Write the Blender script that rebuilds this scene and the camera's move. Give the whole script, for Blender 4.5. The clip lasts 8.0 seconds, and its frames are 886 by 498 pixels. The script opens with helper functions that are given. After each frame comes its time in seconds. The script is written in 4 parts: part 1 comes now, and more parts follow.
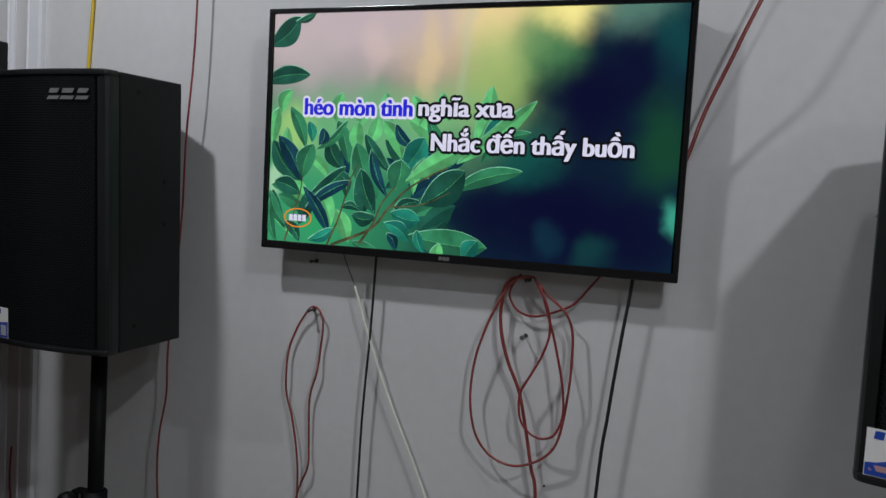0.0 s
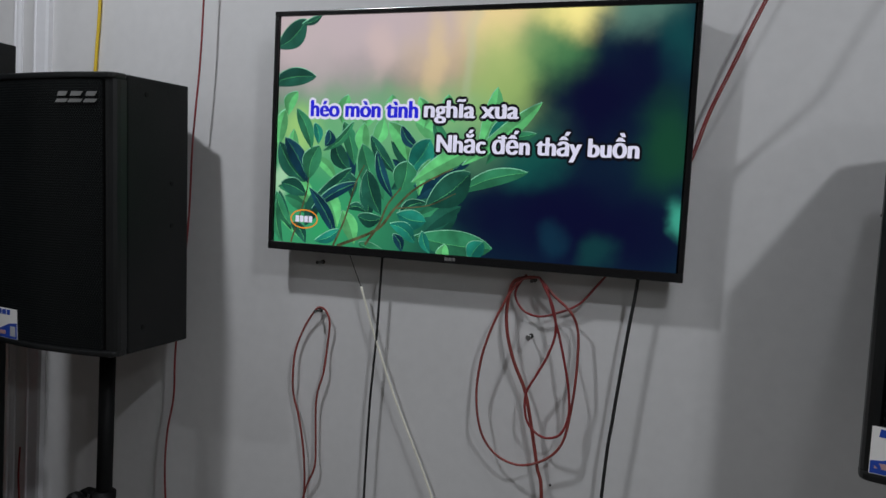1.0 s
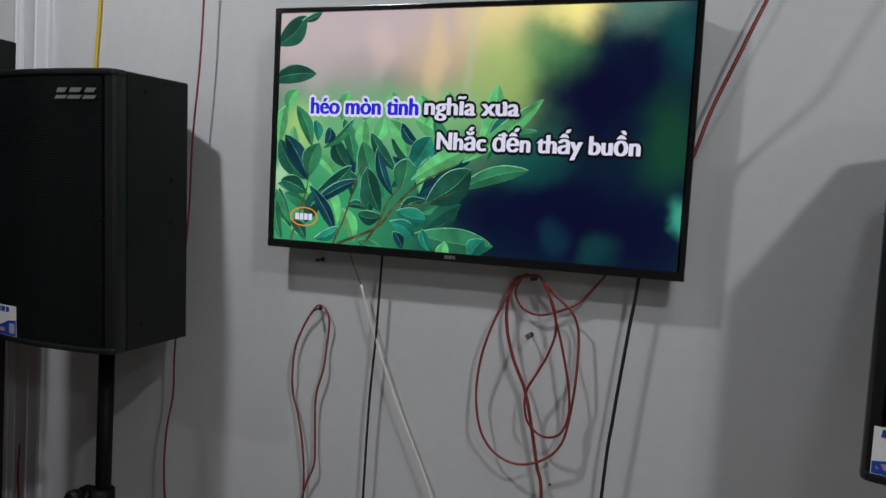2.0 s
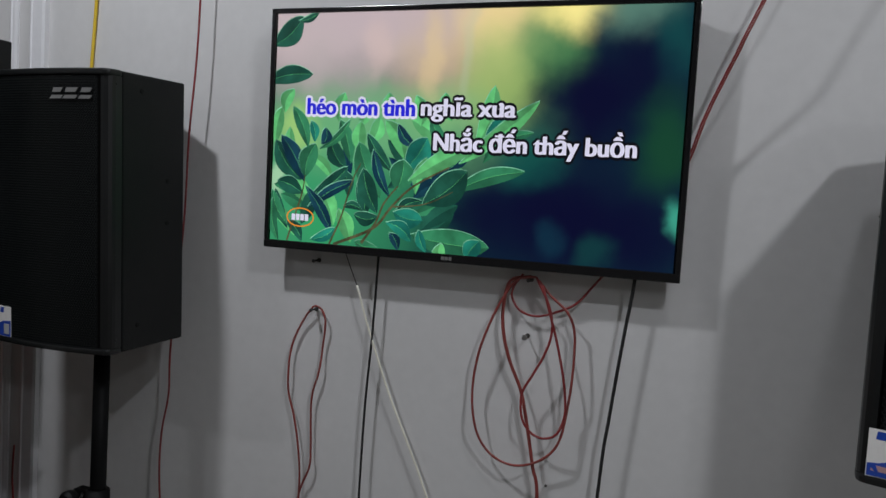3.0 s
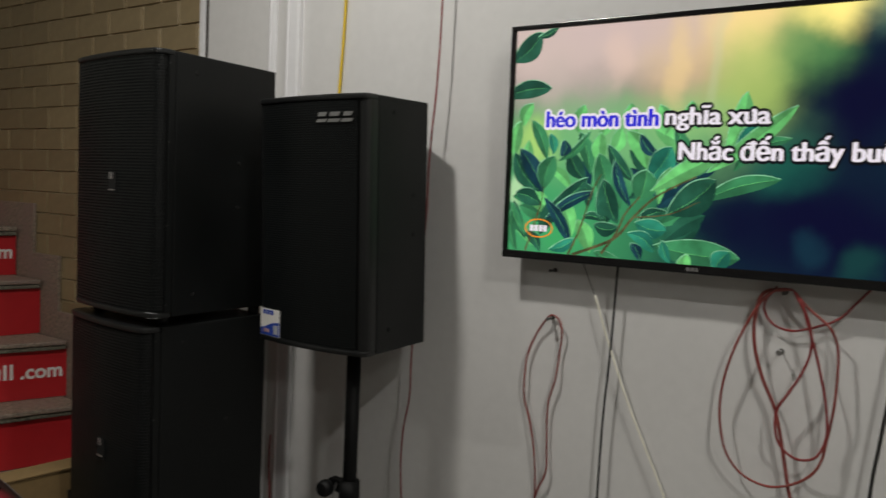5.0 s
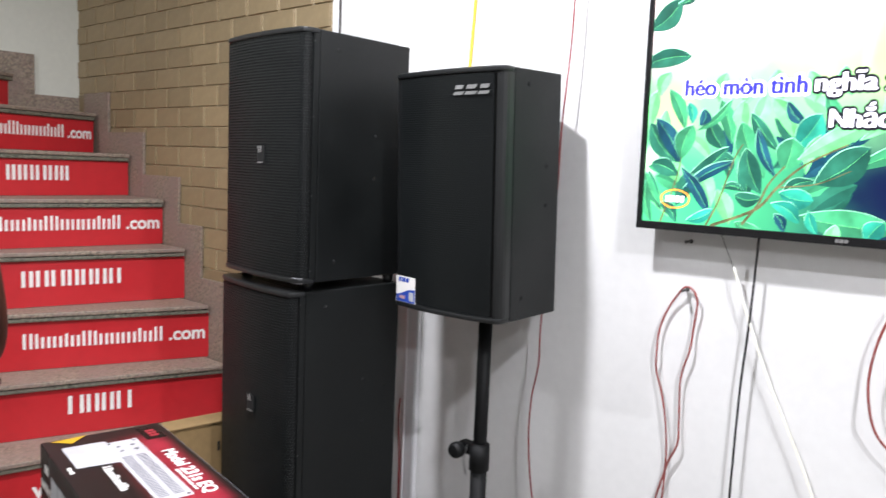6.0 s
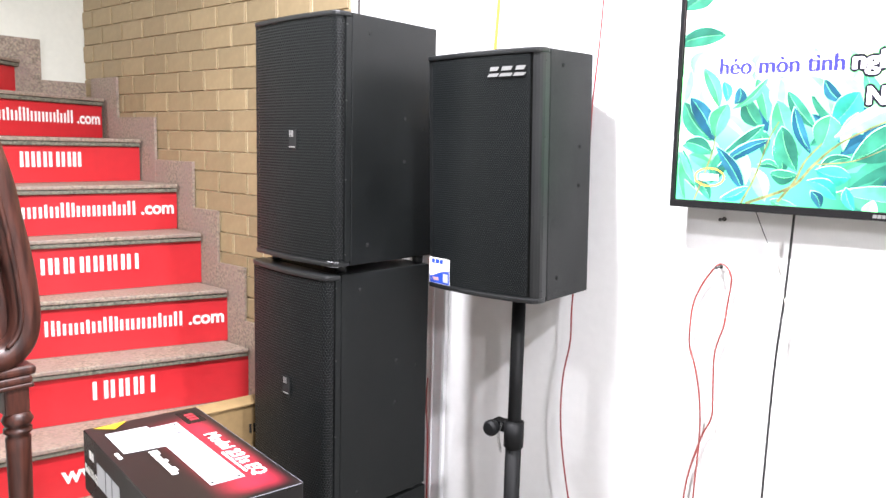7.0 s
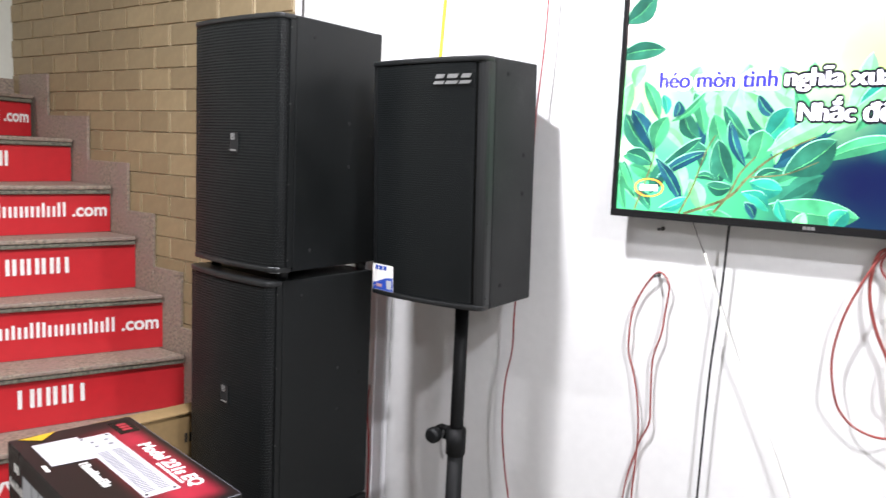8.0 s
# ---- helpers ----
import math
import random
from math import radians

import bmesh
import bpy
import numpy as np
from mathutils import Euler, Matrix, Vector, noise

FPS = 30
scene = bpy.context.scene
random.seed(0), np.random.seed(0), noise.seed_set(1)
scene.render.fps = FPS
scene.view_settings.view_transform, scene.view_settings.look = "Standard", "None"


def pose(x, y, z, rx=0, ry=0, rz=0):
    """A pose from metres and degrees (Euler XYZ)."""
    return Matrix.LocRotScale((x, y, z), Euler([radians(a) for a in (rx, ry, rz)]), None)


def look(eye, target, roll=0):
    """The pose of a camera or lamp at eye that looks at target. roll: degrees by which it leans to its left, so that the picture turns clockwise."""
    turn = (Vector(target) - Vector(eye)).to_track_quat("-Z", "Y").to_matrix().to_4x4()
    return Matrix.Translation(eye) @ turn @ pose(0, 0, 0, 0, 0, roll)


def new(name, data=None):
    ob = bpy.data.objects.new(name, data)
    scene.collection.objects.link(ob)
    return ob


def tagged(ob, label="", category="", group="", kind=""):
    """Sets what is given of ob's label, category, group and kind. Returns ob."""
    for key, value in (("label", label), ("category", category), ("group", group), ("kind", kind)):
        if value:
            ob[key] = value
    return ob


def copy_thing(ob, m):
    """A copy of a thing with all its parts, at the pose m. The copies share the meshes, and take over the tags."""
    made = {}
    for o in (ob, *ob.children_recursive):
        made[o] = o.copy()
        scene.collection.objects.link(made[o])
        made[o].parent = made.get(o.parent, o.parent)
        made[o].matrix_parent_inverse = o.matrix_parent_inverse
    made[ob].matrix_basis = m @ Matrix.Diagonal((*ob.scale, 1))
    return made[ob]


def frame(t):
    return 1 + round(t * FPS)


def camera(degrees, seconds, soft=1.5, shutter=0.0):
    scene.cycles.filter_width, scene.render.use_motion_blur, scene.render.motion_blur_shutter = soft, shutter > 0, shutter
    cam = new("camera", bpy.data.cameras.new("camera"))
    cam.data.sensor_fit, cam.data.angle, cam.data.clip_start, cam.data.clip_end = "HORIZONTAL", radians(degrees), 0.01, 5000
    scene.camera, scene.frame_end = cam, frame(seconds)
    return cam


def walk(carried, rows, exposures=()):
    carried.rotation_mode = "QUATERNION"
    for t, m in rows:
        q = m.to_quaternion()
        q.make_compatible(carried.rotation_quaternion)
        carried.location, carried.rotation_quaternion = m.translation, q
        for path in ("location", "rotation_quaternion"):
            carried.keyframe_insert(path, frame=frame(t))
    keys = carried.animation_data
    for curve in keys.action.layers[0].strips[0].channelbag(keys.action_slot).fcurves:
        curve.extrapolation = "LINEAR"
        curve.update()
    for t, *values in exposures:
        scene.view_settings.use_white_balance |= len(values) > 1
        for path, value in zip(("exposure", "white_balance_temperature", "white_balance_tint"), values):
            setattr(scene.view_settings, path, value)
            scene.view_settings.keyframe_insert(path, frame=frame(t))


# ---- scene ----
cam = camera(60.5, 8.0, shutter=0.5)
PATH = [
    (0, (0.06, 0.071, 1.582), (-0.619, 1.948, 1.455), 3.4),
    (0.5, (0.06, 0.068, 1.581), (-0.625, 1.943, 1.458), 3.3),
    (1, (0.057, 0.061, 1.584), (-0.629, 1.935, 1.456), 3.2),
    (1.5, (0.061, 0.07, 1.581), (-0.636, 1.94, 1.45), 3.3),
    (3, (0.06, 0.07, 1.582), (-0.624, 1.945, 1.454), 3.5),
    (3.5, (0.061, 0.072, 1.58), (-0.641, 1.941, 1.455), 3.5),
    (4, (0.031, 0.052, 1.577), (-0.758, 1.885, 1.451), 3.0),
    (4.5, (-0.022, 0.013, 1.586), (-0.964, 1.771, 1.444), 2.6),
    (5, (-0.044, -0.014, 1.588), (-1.146, 1.649, 1.449), 2.6),
    (5.2, (-0.06, -0.034, 1.599), (-1.198, 1.604, 1.446), 2.6),
    (6.3, (-0.089, -0.111, 1.569), (-1.428, 1.356, 1.336), 2.2),
    (6.5, (-0.111, -0.134, 1.572), (-1.441, 1.339, 1.323), 1.8),
    (7, (-0.147, -0.169, 1.58), (-1.434, 1.338, 1.311), 1.5),
    (7.5, (-0.162, -0.177, 1.577), (-1.403, 1.369, 1.315), 2.0),
    (8, (-0.157, -0.171, 1.582), (-1.323, 1.435, 1.333), 2.6),
]
walk(cam, [(t, look(eye, target, roll)) for t, eye, target, roll in PATH],
     exposures=[(0.0, -0.28, 6350, 9.5), (1.5, -0.28, 6400, 9.5), (3.6, -0.28, 6450, 10), (4.0, -0.24, 7200, 10), (4.5, -0.32, 9000, 8),
                (5.0, -0.05, 7400, 7.5), (5.2, 0.1, 6900, 8), (6.0, 1.95, 6500, 12), (6.3, 2.3, 6550, 14), (6.6, 2.85, 6550, 14),
                (7.0, 3.1, 6550, 14), (7.5, 2.5, 6550, 13), (8.0, 2.2, 6550, 13)])

# ---- world and lamps ----
world = bpy.data.worlds.new("night_outside")
scene.world = world
world.use_nodes = True
world.node_tree.nodes["Background"].inputs[0].default_value = (0.02, 0.022, 0.03, 1)
world.node_tree.nodes["Background"].inputs[1].default_value = 0.5
CEILING = 3.0
# Last two are unseen fills: one for the stairs, one for speaker sides.
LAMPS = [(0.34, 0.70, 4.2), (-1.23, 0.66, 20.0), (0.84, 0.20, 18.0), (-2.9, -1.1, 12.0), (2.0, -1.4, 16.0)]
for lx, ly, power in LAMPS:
    light = bpy.data.lights.new("assumed_downlight_light", "AREA")
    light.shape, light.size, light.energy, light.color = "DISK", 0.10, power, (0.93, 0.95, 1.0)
    new("assumed_downlight_light", light).matrix_basis = pose(lx, ly, CEILING - 0.035)


# ---- materials ----
def nodes_of(name):
    m = bpy.data.materials.new(name)
    m.use_nodes = True
    return m, m.node_tree.nodes, m.node_tree.links, m.node_tree.nodes["Principled BSDF"]


def paint(name, base, rough=0.6, metal=0.0, vary=0.12, grain=60.0, stain=3.0, bump=0.05, spec=0.5, coat=0.0):
    """A surface with grain and stains at two scales, in object space."""
    m, n, l, b = nodes_of(name)
    co = n.new("ShaderNodeTexCoord")
    fine, broad = n.new("ShaderNodeTexNoise"), n.new("ShaderNodeTexNoise")
    fine.inputs["Scale"].default_value, fine.inputs["Detail"].default_value = grain, 6
    broad.inputs["Scale"].default_value, broad.inputs["Detail"].default_value = stain, 5
    l.new(co.outputs["Object"], fine.inputs["Vector"]); l.new(co.outputs["Object"], broad.inputs["Vector"])
    add = n.new("ShaderNodeMath"); add.operation = "ADD"
    l.new(fine.outputs["Fac"], add.inputs[0]); l.new(broad.outputs["Fac"], add.inputs[1])
    ramp = n.new("ShaderNodeMapRange")
    ramp.inputs["From Min"].default_value, ramp.inputs["From Max"].default_value = 0.7, 1.3
    ramp.inputs["To Min"].default_value, ramp.inputs["To Max"].default_value = 1 - vary, 1 + vary
    l.new(add.outputs[0], ramp.inputs["Value"])
    mul = n.new("ShaderNodeVectorMath"); mul.operation = "SCALE"
    mul.inputs[0].default_value = base
    l.new(ramp.outputs[0], mul.inputs["Scale"])
    l.new(mul.outputs[0], b.inputs["Base Color"])
    rr = n.new("ShaderNodeMapRange")
    rr.inputs["From Min"].default_value, rr.inputs["From Max"].default_value = 0.3, 0.7
    rr.inputs["To Min"].default_value, rr.inputs["To Max"].default_value = max(rough - 0.08, 0.02), min(rough + 0.08, 1)
    l.new(broad.outputs["Fac"], rr.inputs["Value"]); l.new(rr.outputs[0], b.inputs["Roughness"])
    b.inputs["Metallic"].default_value = metal
    b.inputs["Specular IOR Level"].default_value = spec
    b.inputs["Coat Weight"].default_value = coat
    if bump:
        bp = n.new("ShaderNodeBump")
        bp.inputs["Strength"].default_value, bp.inputs["Distance"].default_value = bump, 0.002
        l.new(fine.outputs["Fac"], bp.inputs["Height"]); l.new(bp.outputs[0], b.inputs["Normal"])
    return m


def pieces_paint(name, base, rough, vary, grain=40.0, bump=0.15):
    """Like paint, with a tone of its own for each object."""
    m = paint(name, base, rough, vary=0.12, grain=grain, bump=bump)
    n, l = m.node_tree.nodes, m.node_tree.links
    b = n["Principled BSDF"]
    src = b.inputs["Base Color"].links[0].from_socket
    info, mr, mul = n.new("ShaderNodeObjectInfo"), n.new("ShaderNodeMapRange"), n.new("ShaderNodeVectorMath")
    mr.inputs["To Min"].default_value, mr.inputs["To Max"].default_value = 1 - vary, 1 + vary
    mul.operation = "SCALE"
    l.new(info.outputs["Random"], mr.inputs["Value"]); l.new(src, mul.inputs[0])
    l.new(mr.outputs[0], mul.inputs["Scale"]); l.new(mul.outputs[0], b.inputs["Base Color"])
    return m


def granite(name, base, dark, red):
    m, n, l, b = nodes_of(name)
    co, vo, no, big = n.new("ShaderNodeTexCoord"), n.new("ShaderNodeTexVoronoi"), n.new("ShaderNodeTexNoise"), n.new("ShaderNodeTexNoise")
    vo.inputs["Scale"].default_value = 170
    no.inputs["Scale"].default_value, no.inputs["Detail"].default_value = 90, 8
    big.inputs["Scale"].default_value, big.inputs["Detail"].default_value = 7, 6
    for q in (vo, no, big):
        l.new(co.outputs["Object"], q.inputs["Vector"])
    cr = n.new("ShaderNodeValToRGB")
    cr.color_ramp.elements[0].color, cr.color_ramp.elements[1].color = (*dark, 1), (*base, 1)
    cr.color_ramp.elements[0].position, cr.color_ramp.elements[1].position = 0.35, 0.62
    l.new(no.outputs["Fac"], cr.inputs[0])
    mx = n.new("ShaderNodeMix"); mx.data_type = "RGBA"
    mr = n.new("ShaderNodeMapRange")
    mr.inputs["From Min"].default_value, mr.inputs["From Max"].default_value = 0.4, 0.7
    l.new(big.outputs["Fac"], mr.inputs["Value"])
    l.new(mr.outputs[0], mx.inputs["Factor"]); l.new(cr.outputs[0], mx.inputs["A"]); mx.inputs["B"].default_value = (*red, 1)
    sep = n.new("ShaderNodeMix"); sep.data_type = "RGBA"; sep.blend_type = "MULTIPLY"; sep.inputs["Factor"].default_value = 0.13
    l.new(mx.outputs["Result"], sep.inputs["A"]); l.new(vo.outputs["Color"], sep.inputs["B"])
    hs = n.new("ShaderNodeHueSaturation"); hs.inputs["Saturation"].default_value = 0.8; hs.inputs["Value"].default_value = 0.9
    l.new(sep.outputs["Result"], hs.inputs["Color"])
    l.new(hs.outputs[0], b.inputs["Base Color"])
    b.inputs["Roughness"].default_value = 0.55
    bp = n.new("ShaderNodeBump"); bp.inputs["Strength"].default_value, bp.inputs["Distance"].default_value = 0.12, 0.001
    l.new(no.outputs["Fac"], bp.inputs["Height"]); l.new(bp.outputs[0], b.inputs["Normal"])
    return m


def wood(name, dark, light):
    m, n, l, b = nodes_of(name)
    co, mp, no, cr = n.new("ShaderNodeTexCoord"), n.new("ShaderNodeMapping"), n.new("ShaderNodeTexNoise"), n.new("ShaderNodeValToRGB")
    mp.inputs["Scale"].default_value = (60, 60, 6)
    no.inputs["Scale"].default_value, no.inputs["Detail"].default_value, no.inputs["Distortion"].default_value = 1.2, 8, 0.6
    cr.color_ramp.elements[0].color, cr.color_ramp.elements[1].color = (*dark, 1), (*light, 1)
    cr.color_ramp.elements[0].position, cr.color_ramp.elements[1].position = 0.35, 0.7
    l.new(co.outputs["Object"], mp.inputs["Vector"]); l.new(mp.outputs[0], no.inputs["Vector"])
    l.new(no.outputs["Fac"], cr.inputs[0]); l.new(cr.outputs[0], b.inputs["Base Color"])
    b.inputs["Roughness"].default_value = 0.42
    b.inputs["Coat Weight"].default_value = 0.15
    return m


M_WALL = paint("white_wall_paint", (0.67, 0.665, 0.66), 0.62, vary=0.035, grain=35, stain=2.2, bump=0.06)
M_CREAM = paint("cream_wall_paint", (0.66, 0.67, 0.60), 0.65, vary=0.04, grain=35, stain=2.0, bump=0.06)
# Surfaces out of view; these three tones are lowered to limit bounced light.
M_BACK = paint("unseen_wall_beige", (0.22, 0.205, 0.185), 0.7, vary=0.05)
M_CEIL = paint("ceiling_paint", (0.42, 0.42, 0.41), 0.8, vary=0.03)
M_FLOOR = paint("floor_tile", (0.27, 0.26, 0.24), 0.25, vary=0.08, grain=20, bump=0.0)
M_GROUT = paint("brick_grout", (0.60, 0.50, 0.34), 0.9, vary=0.2, grain=120)
M_BRICK = pieces_paint("tan_brick", (0.285, 0.215, 0.118), 0.5, 0.12)
M_PVC = paint("white_plastic", (0.8, 0.8, 0.82), 0.55, vary=0.03, bump=0.0)
M_LINE = paint("dark_brown_grey", (0.05, 0.045, 0.04), 0.8)
M_GRANITE = granite("grey_granite", (0.40, 0.30, 0.21), (0.19, 0.14, 0.098), (0.32, 0.21, 0.165))
M_NOSE = granite("granite_nosing", (0.25, 0.24, 0.17), (0.08, 0.08, 0.055), (0.19, 0.17, 0.12))
M_RED = paint("red_vinyl", (0.53, 0.019, 0.026), 0.42, vary=0.06, grain=25, bump=0.02)
M_WHITE = paint("white_vinyl", (0.85, 0.83, 0.8), 0.45, vary=0.04, bump=0.0)
M_CAB = paint("black_textured_paint", (0.0034, 0.0044, 0.0045), 0.5, vary=0.2, grain=420, stain=5, bump=0.4, spec=0.3)
M_CAP = paint("black_plastic", (0.006, 0.0068, 0.0072), 0.42, vary=0.15, grain=200, bump=0.1)
M_GRILLE = paint("black_steel_grille", (0.008, 0.0097, 0.0102), 0.4, vary=0.15, grain=150, bump=0.05, spec=0.35)
M_FOAM = paint("black_foam", (0.004, 0.004, 0.004), 0.95, vary=0.2, grain=300)
M_STEEL = paint("bright_screw", (0.5, 0.5, 0.5), 0.35, metal=1.0, vary=0.1)
M_DULL = paint("dull_steel_screw", (0.10, 0.10, 0.10), 0.5, metal=0.8, vary=0.1)
M_BADGE = paint("silver_badge", (0.42, 0.42, 0.42), 0.35, metal=0.7, vary=0.1, bump=0)
M_POLE = paint("black_pole_paint", (0.004, 0.0042, 0.0045), 0.55, vary=0.1, grain=200, spec=0.2)
M_BLUE = paint("blue_print", (0.02, 0.07, 0.42), 0.35, vary=0.04, bump=0)
M_PINK = paint("dull_pink_print", (0.5, 0.3, 0.3), 0.4, vary=0.04, bump=0)
M_TVCASE = paint("tv_glossy_black", (0.008, 0.008, 0.009), 0.22, vary=0.1, bump=0.0, coat=0.2)
M_TVBACK = paint("tv_back_plastic", (0.01, 0.01, 0.01), 0.6)
M_REDWIRE = paint("red_cable_sheath", (0.23, 0.028, 0.028), 0.4, vary=0.2, grain=30, bump=0.05)
M_REDDULL = paint("clear_red_cable_sheath", (0.24, 0.048, 0.040), 0.35, vary=0.25, grain=30, bump=0.05)
M_BLKWIRE = paint("black_cable_sheath", (0.012, 0.012, 0.012), 0.5, vary=0.2)
M_WHTWIRE = paint("ivory_cable_sheath", (0.86, 0.84, 0.72), 0.5, vary=0.1)
M_YELWIRE = paint("yellow_cable_sheath", (0.75, 0.52, 0.03), 0.45, vary=0.06)
M_WOOD = wood("dark_red_wood", (0.022, 0.0075, 0.0055), (0.085, 0.027, 0.018))
M_CARTON = paint("brown_cardboard", (0.24, 0.155, 0.066), 0.85, vary=0.1, grain=50, stain=6, bump=0.1)
M_INK = paint("black_ink", (0.012, 0.012, 0.012), 0.5, vary=0.1, bump=0)
M_BOXBLACK = paint("box_black_print", (0.007, 0.006, 0.006), 0.3, vary=0.15, grain=15, bump=0, spec=0.35)
M_PANEL = paint("panel_print", (0.50, 0.49, 0.52), 0.45, vary=0.12, grain=20, stain=12, bump=0)
M_SLIDER = paint("slider_print", (0.16, 0.16, 0.18), 0.4, vary=0.06, bump=0)
M_BOXRED = paint("box_red_print", (0.30, 0.025, 0.035), 0.28, vary=0.25, grain=6, stain=9, bump=0)
M_YELLOW = paint("yellow_print", (0.55, 0.33, 0.02), 0.4, vary=0.05, bump=0)
M_GREYPRINT = paint("grey_print", (0.45, 0.46, 0.48), 0.4, vary=0.06, bump=0)


# ---- helpers for meshes ----
def thing(name, label, category, m=None, group="", kind=""):
    ob = new(name)
    ob.empty_display_size = 0.05
    if m is not None:
        ob.matrix_basis = m
    return tagged(ob, label, category, group, kind)


def part(name, bm, material, parent=None, label=""):
    me = bpy.data.meshes.new(name)
    if isinstance(bm, tuple):
        me.from_pydata(*bm)
    else:
        bm.to_mesh(me)
        bm.free()
    me.materials.append(material)
    ob = new(name, me)
    if parent is not None:
        ob.parent = parent
    return tagged(ob, label)


def bevelled(bm, w, seg=2):
    if w > 0:
        sharp = [e for e in bm.edges if len(e.link_faces) == 2 and e.calc_face_angle(0) > 0.6]
        bmesh.ops.bevel(bm, geom=sharp, offset=w, segments=seg, affect="EDGES", profile=0.6, clamp_overlap=True)
    return bm


def block(x0, x1, y0, y1, z0, z1, w=0.0, seg=2):
    bm = bmesh.new()
    bmesh.ops.create_cube(bm, size=1, matrix=Matrix.LocRotScale(((x0 + x1) / 2, (y0 + y1) / 2, (z0 + z1) / 2), None, (x1 - x0, y1 - y0, z1 - z0)))
    return bevelled(bm, w, seg)


def prism(outline, z0, z1, w=0.0, m=None, seg=2):
    """An outline in x and y raised from z0 to z1."""
    bm = bmesh.new()
    low = [bm.verts.new((x, y, z0)) for x, y in outline]
    f = bm.faces.new(low)
    up = bmesh.ops.extrude_face_region(bm, geom=[f])["geom"]
    bmesh.ops.translate(bm, vec=(0, 0, z1 - z0), verts=[v for v in up if isinstance(v, bmesh.types.BMVert)])
    bmesh.ops.recalc_face_normals(bm, faces=bm.faces[:])
    bevelled(bm, w, seg)
    if m is not None:
        bmesh.ops.transform(bm, matrix=m, verts=bm.verts[:])
    return bm


def rod(radius, length, m, sides=20, r2=None, w=0.0):
    """A round bar along z from 0 to length, placed by m."""
    bm = bmesh.new()
    bmesh.ops.create_cone(bm, cap_ends=True, segments=sides, radius1=radius, radius2=radius if r2 is None else r2, depth=length,
                          matrix=Matrix.Translation((0, 0, length / 2)))
    if w:
        bmesh.ops.bevel(bm, geom=[e for e in bm.edges if e.calc_face_angle(0) > 1.0], offset=w, segments=2, affect="EDGES")
    bmesh.ops.transform(bm, matrix=m, verts=bm.verts[:])
    for f in bm.faces:
        f.smooth = len(f.verts) == 4
    return bm


def lathe(profile, m, sides=28):
    verts, faces = [], []
    for r, z in profile:
        for k in range(sides):
            a = 2 * math.pi * k / sides
            verts.append(m @ Vector((r * math.cos(a), r * math.sin(a), z)))
    for i in range(len(profile) - 1):
        for k in range(sides):
            j = (k + 1) % sides
            faces.append((i * sides + k, i * sides + j, (i + 1) * sides + j, (i + 1) * sides + k))
    faces.append(tuple(range(sides - 1, -1, -1)))
    faces.append(tuple(range((len(profile) - 1) * sides, len(profile) * sides)))
    return ([tuple(v) for v in verts], [], faces)


def smooth(points, n=10):
    """A smooth line through the points (Catmull-Rom)."""
    p = [Vector(q) for q in points]
    p = [p[0] * 2 - p[1]] + p + [p[-1] * 2 - p[-2]]
    out = []
    for i in range(1, len(p) - 2):
        a, b, c, d = p[i - 1:i + 3]
        for k in range(n):
            t = k / n
            out.append(0.5 * ((2 * b) + (c - a) * t + (2 * a - 5 * b + 4 * c - d) * t * t + (3 * b - a - 3 * c + d) * t ** 3))
    return out + [p[-2]]


def tube(points, radius, sides=8, n=10, flat=1.0, side=None):
    """A round cable along a smooth line; radius may be a function of the way along it (0 to 1)."""
    line = smooth(points, n)
    verts, faces = [], []
    for i, q in enumerate(line):
        d = (line[min(i + 1, len(line) - 1)] - line[max(i - 1, 0)]).normalized()
        u = Vector(side) if side else Vector((0, 1, 0))
        if abs(d.dot(u)) > 0.98:
            u = Vector((1, 0, 0))
        u = (u - d * u.dot(d)).normalized()
        v = d.cross(u)
        r = radius(i / (len(line) - 1)) if callable(radius) else radius
        for k in range(sides):
            a = 2 * math.pi * k / sides
            verts.append(q + (u * math.cos(a) * flat + v * math.sin(a)) * r)
    for i in range(len(line) - 1):
        for k in range(sides):
            j = (k + 1) % sides
            faces.append((i * sides + k, i * sides + j, (i + 1) * sides + j, (i + 1) * sides + k))
    faces.append(tuple(range(sides - 1, -1, -1)))
    faces.append(tuple(range((len(line) - 1) * sides, len(line) * sides)))
    return ([tuple(v) for v in verts], [], faces)


def shade_smooth(ob):
    for f in ob.data.polygons:
        f.use_smooth = True
    return ob


def lettering(name, text, size, m, material, parent, label="", offset=0.0, width=0.0, deep=0.0004):
    """Words in the built-in font as a mesh; width, if given, is the width that they fill."""
    cu = bpy.data.curves.new(name, "FONT")
    cu.body, cu.size, cu.extrude, cu.offset, cu.resolution_u = text, size, deep, offset, 4
    tmp = bpy.data.objects.new(name, cu)
    scene.collection.objects.link(tmp)
    bpy.context.view_layer.update()
    me = bpy.data.meshes.new_from_object(tmp.evaluated_get(bpy.context.evaluated_depsgraph_get()))
    bpy.data.objects.remove(tmp)
    xs = [v.co.x for v in me.vertices]
    sx = width / (max(xs) - min(xs)) if width else 1.0
    me.transform(m @ Matrix.Diagonal((sx, 1, 1, 1)))
    me.materials.clear()
    me.materials.append(material)
    ob = new(name, me)
    ob.parent = parent
    return tagged(ob, label)


def letter_bars(widths, height, gap, m, deep=0.0006):
    """Plain bars in the place of letters, side by side in the local xy plane, upright along y."""
    bm, x = bmesh.new(), 0.0
    for w in widths:
        if w > 0:
            bmesh.ops.create_cube(bm, size=1, matrix=m @ Matrix.LocRotScale((x + w / 2, height / 2, 0), None, (w, height, deep)))
        x += abs(w) + gap
    return bm


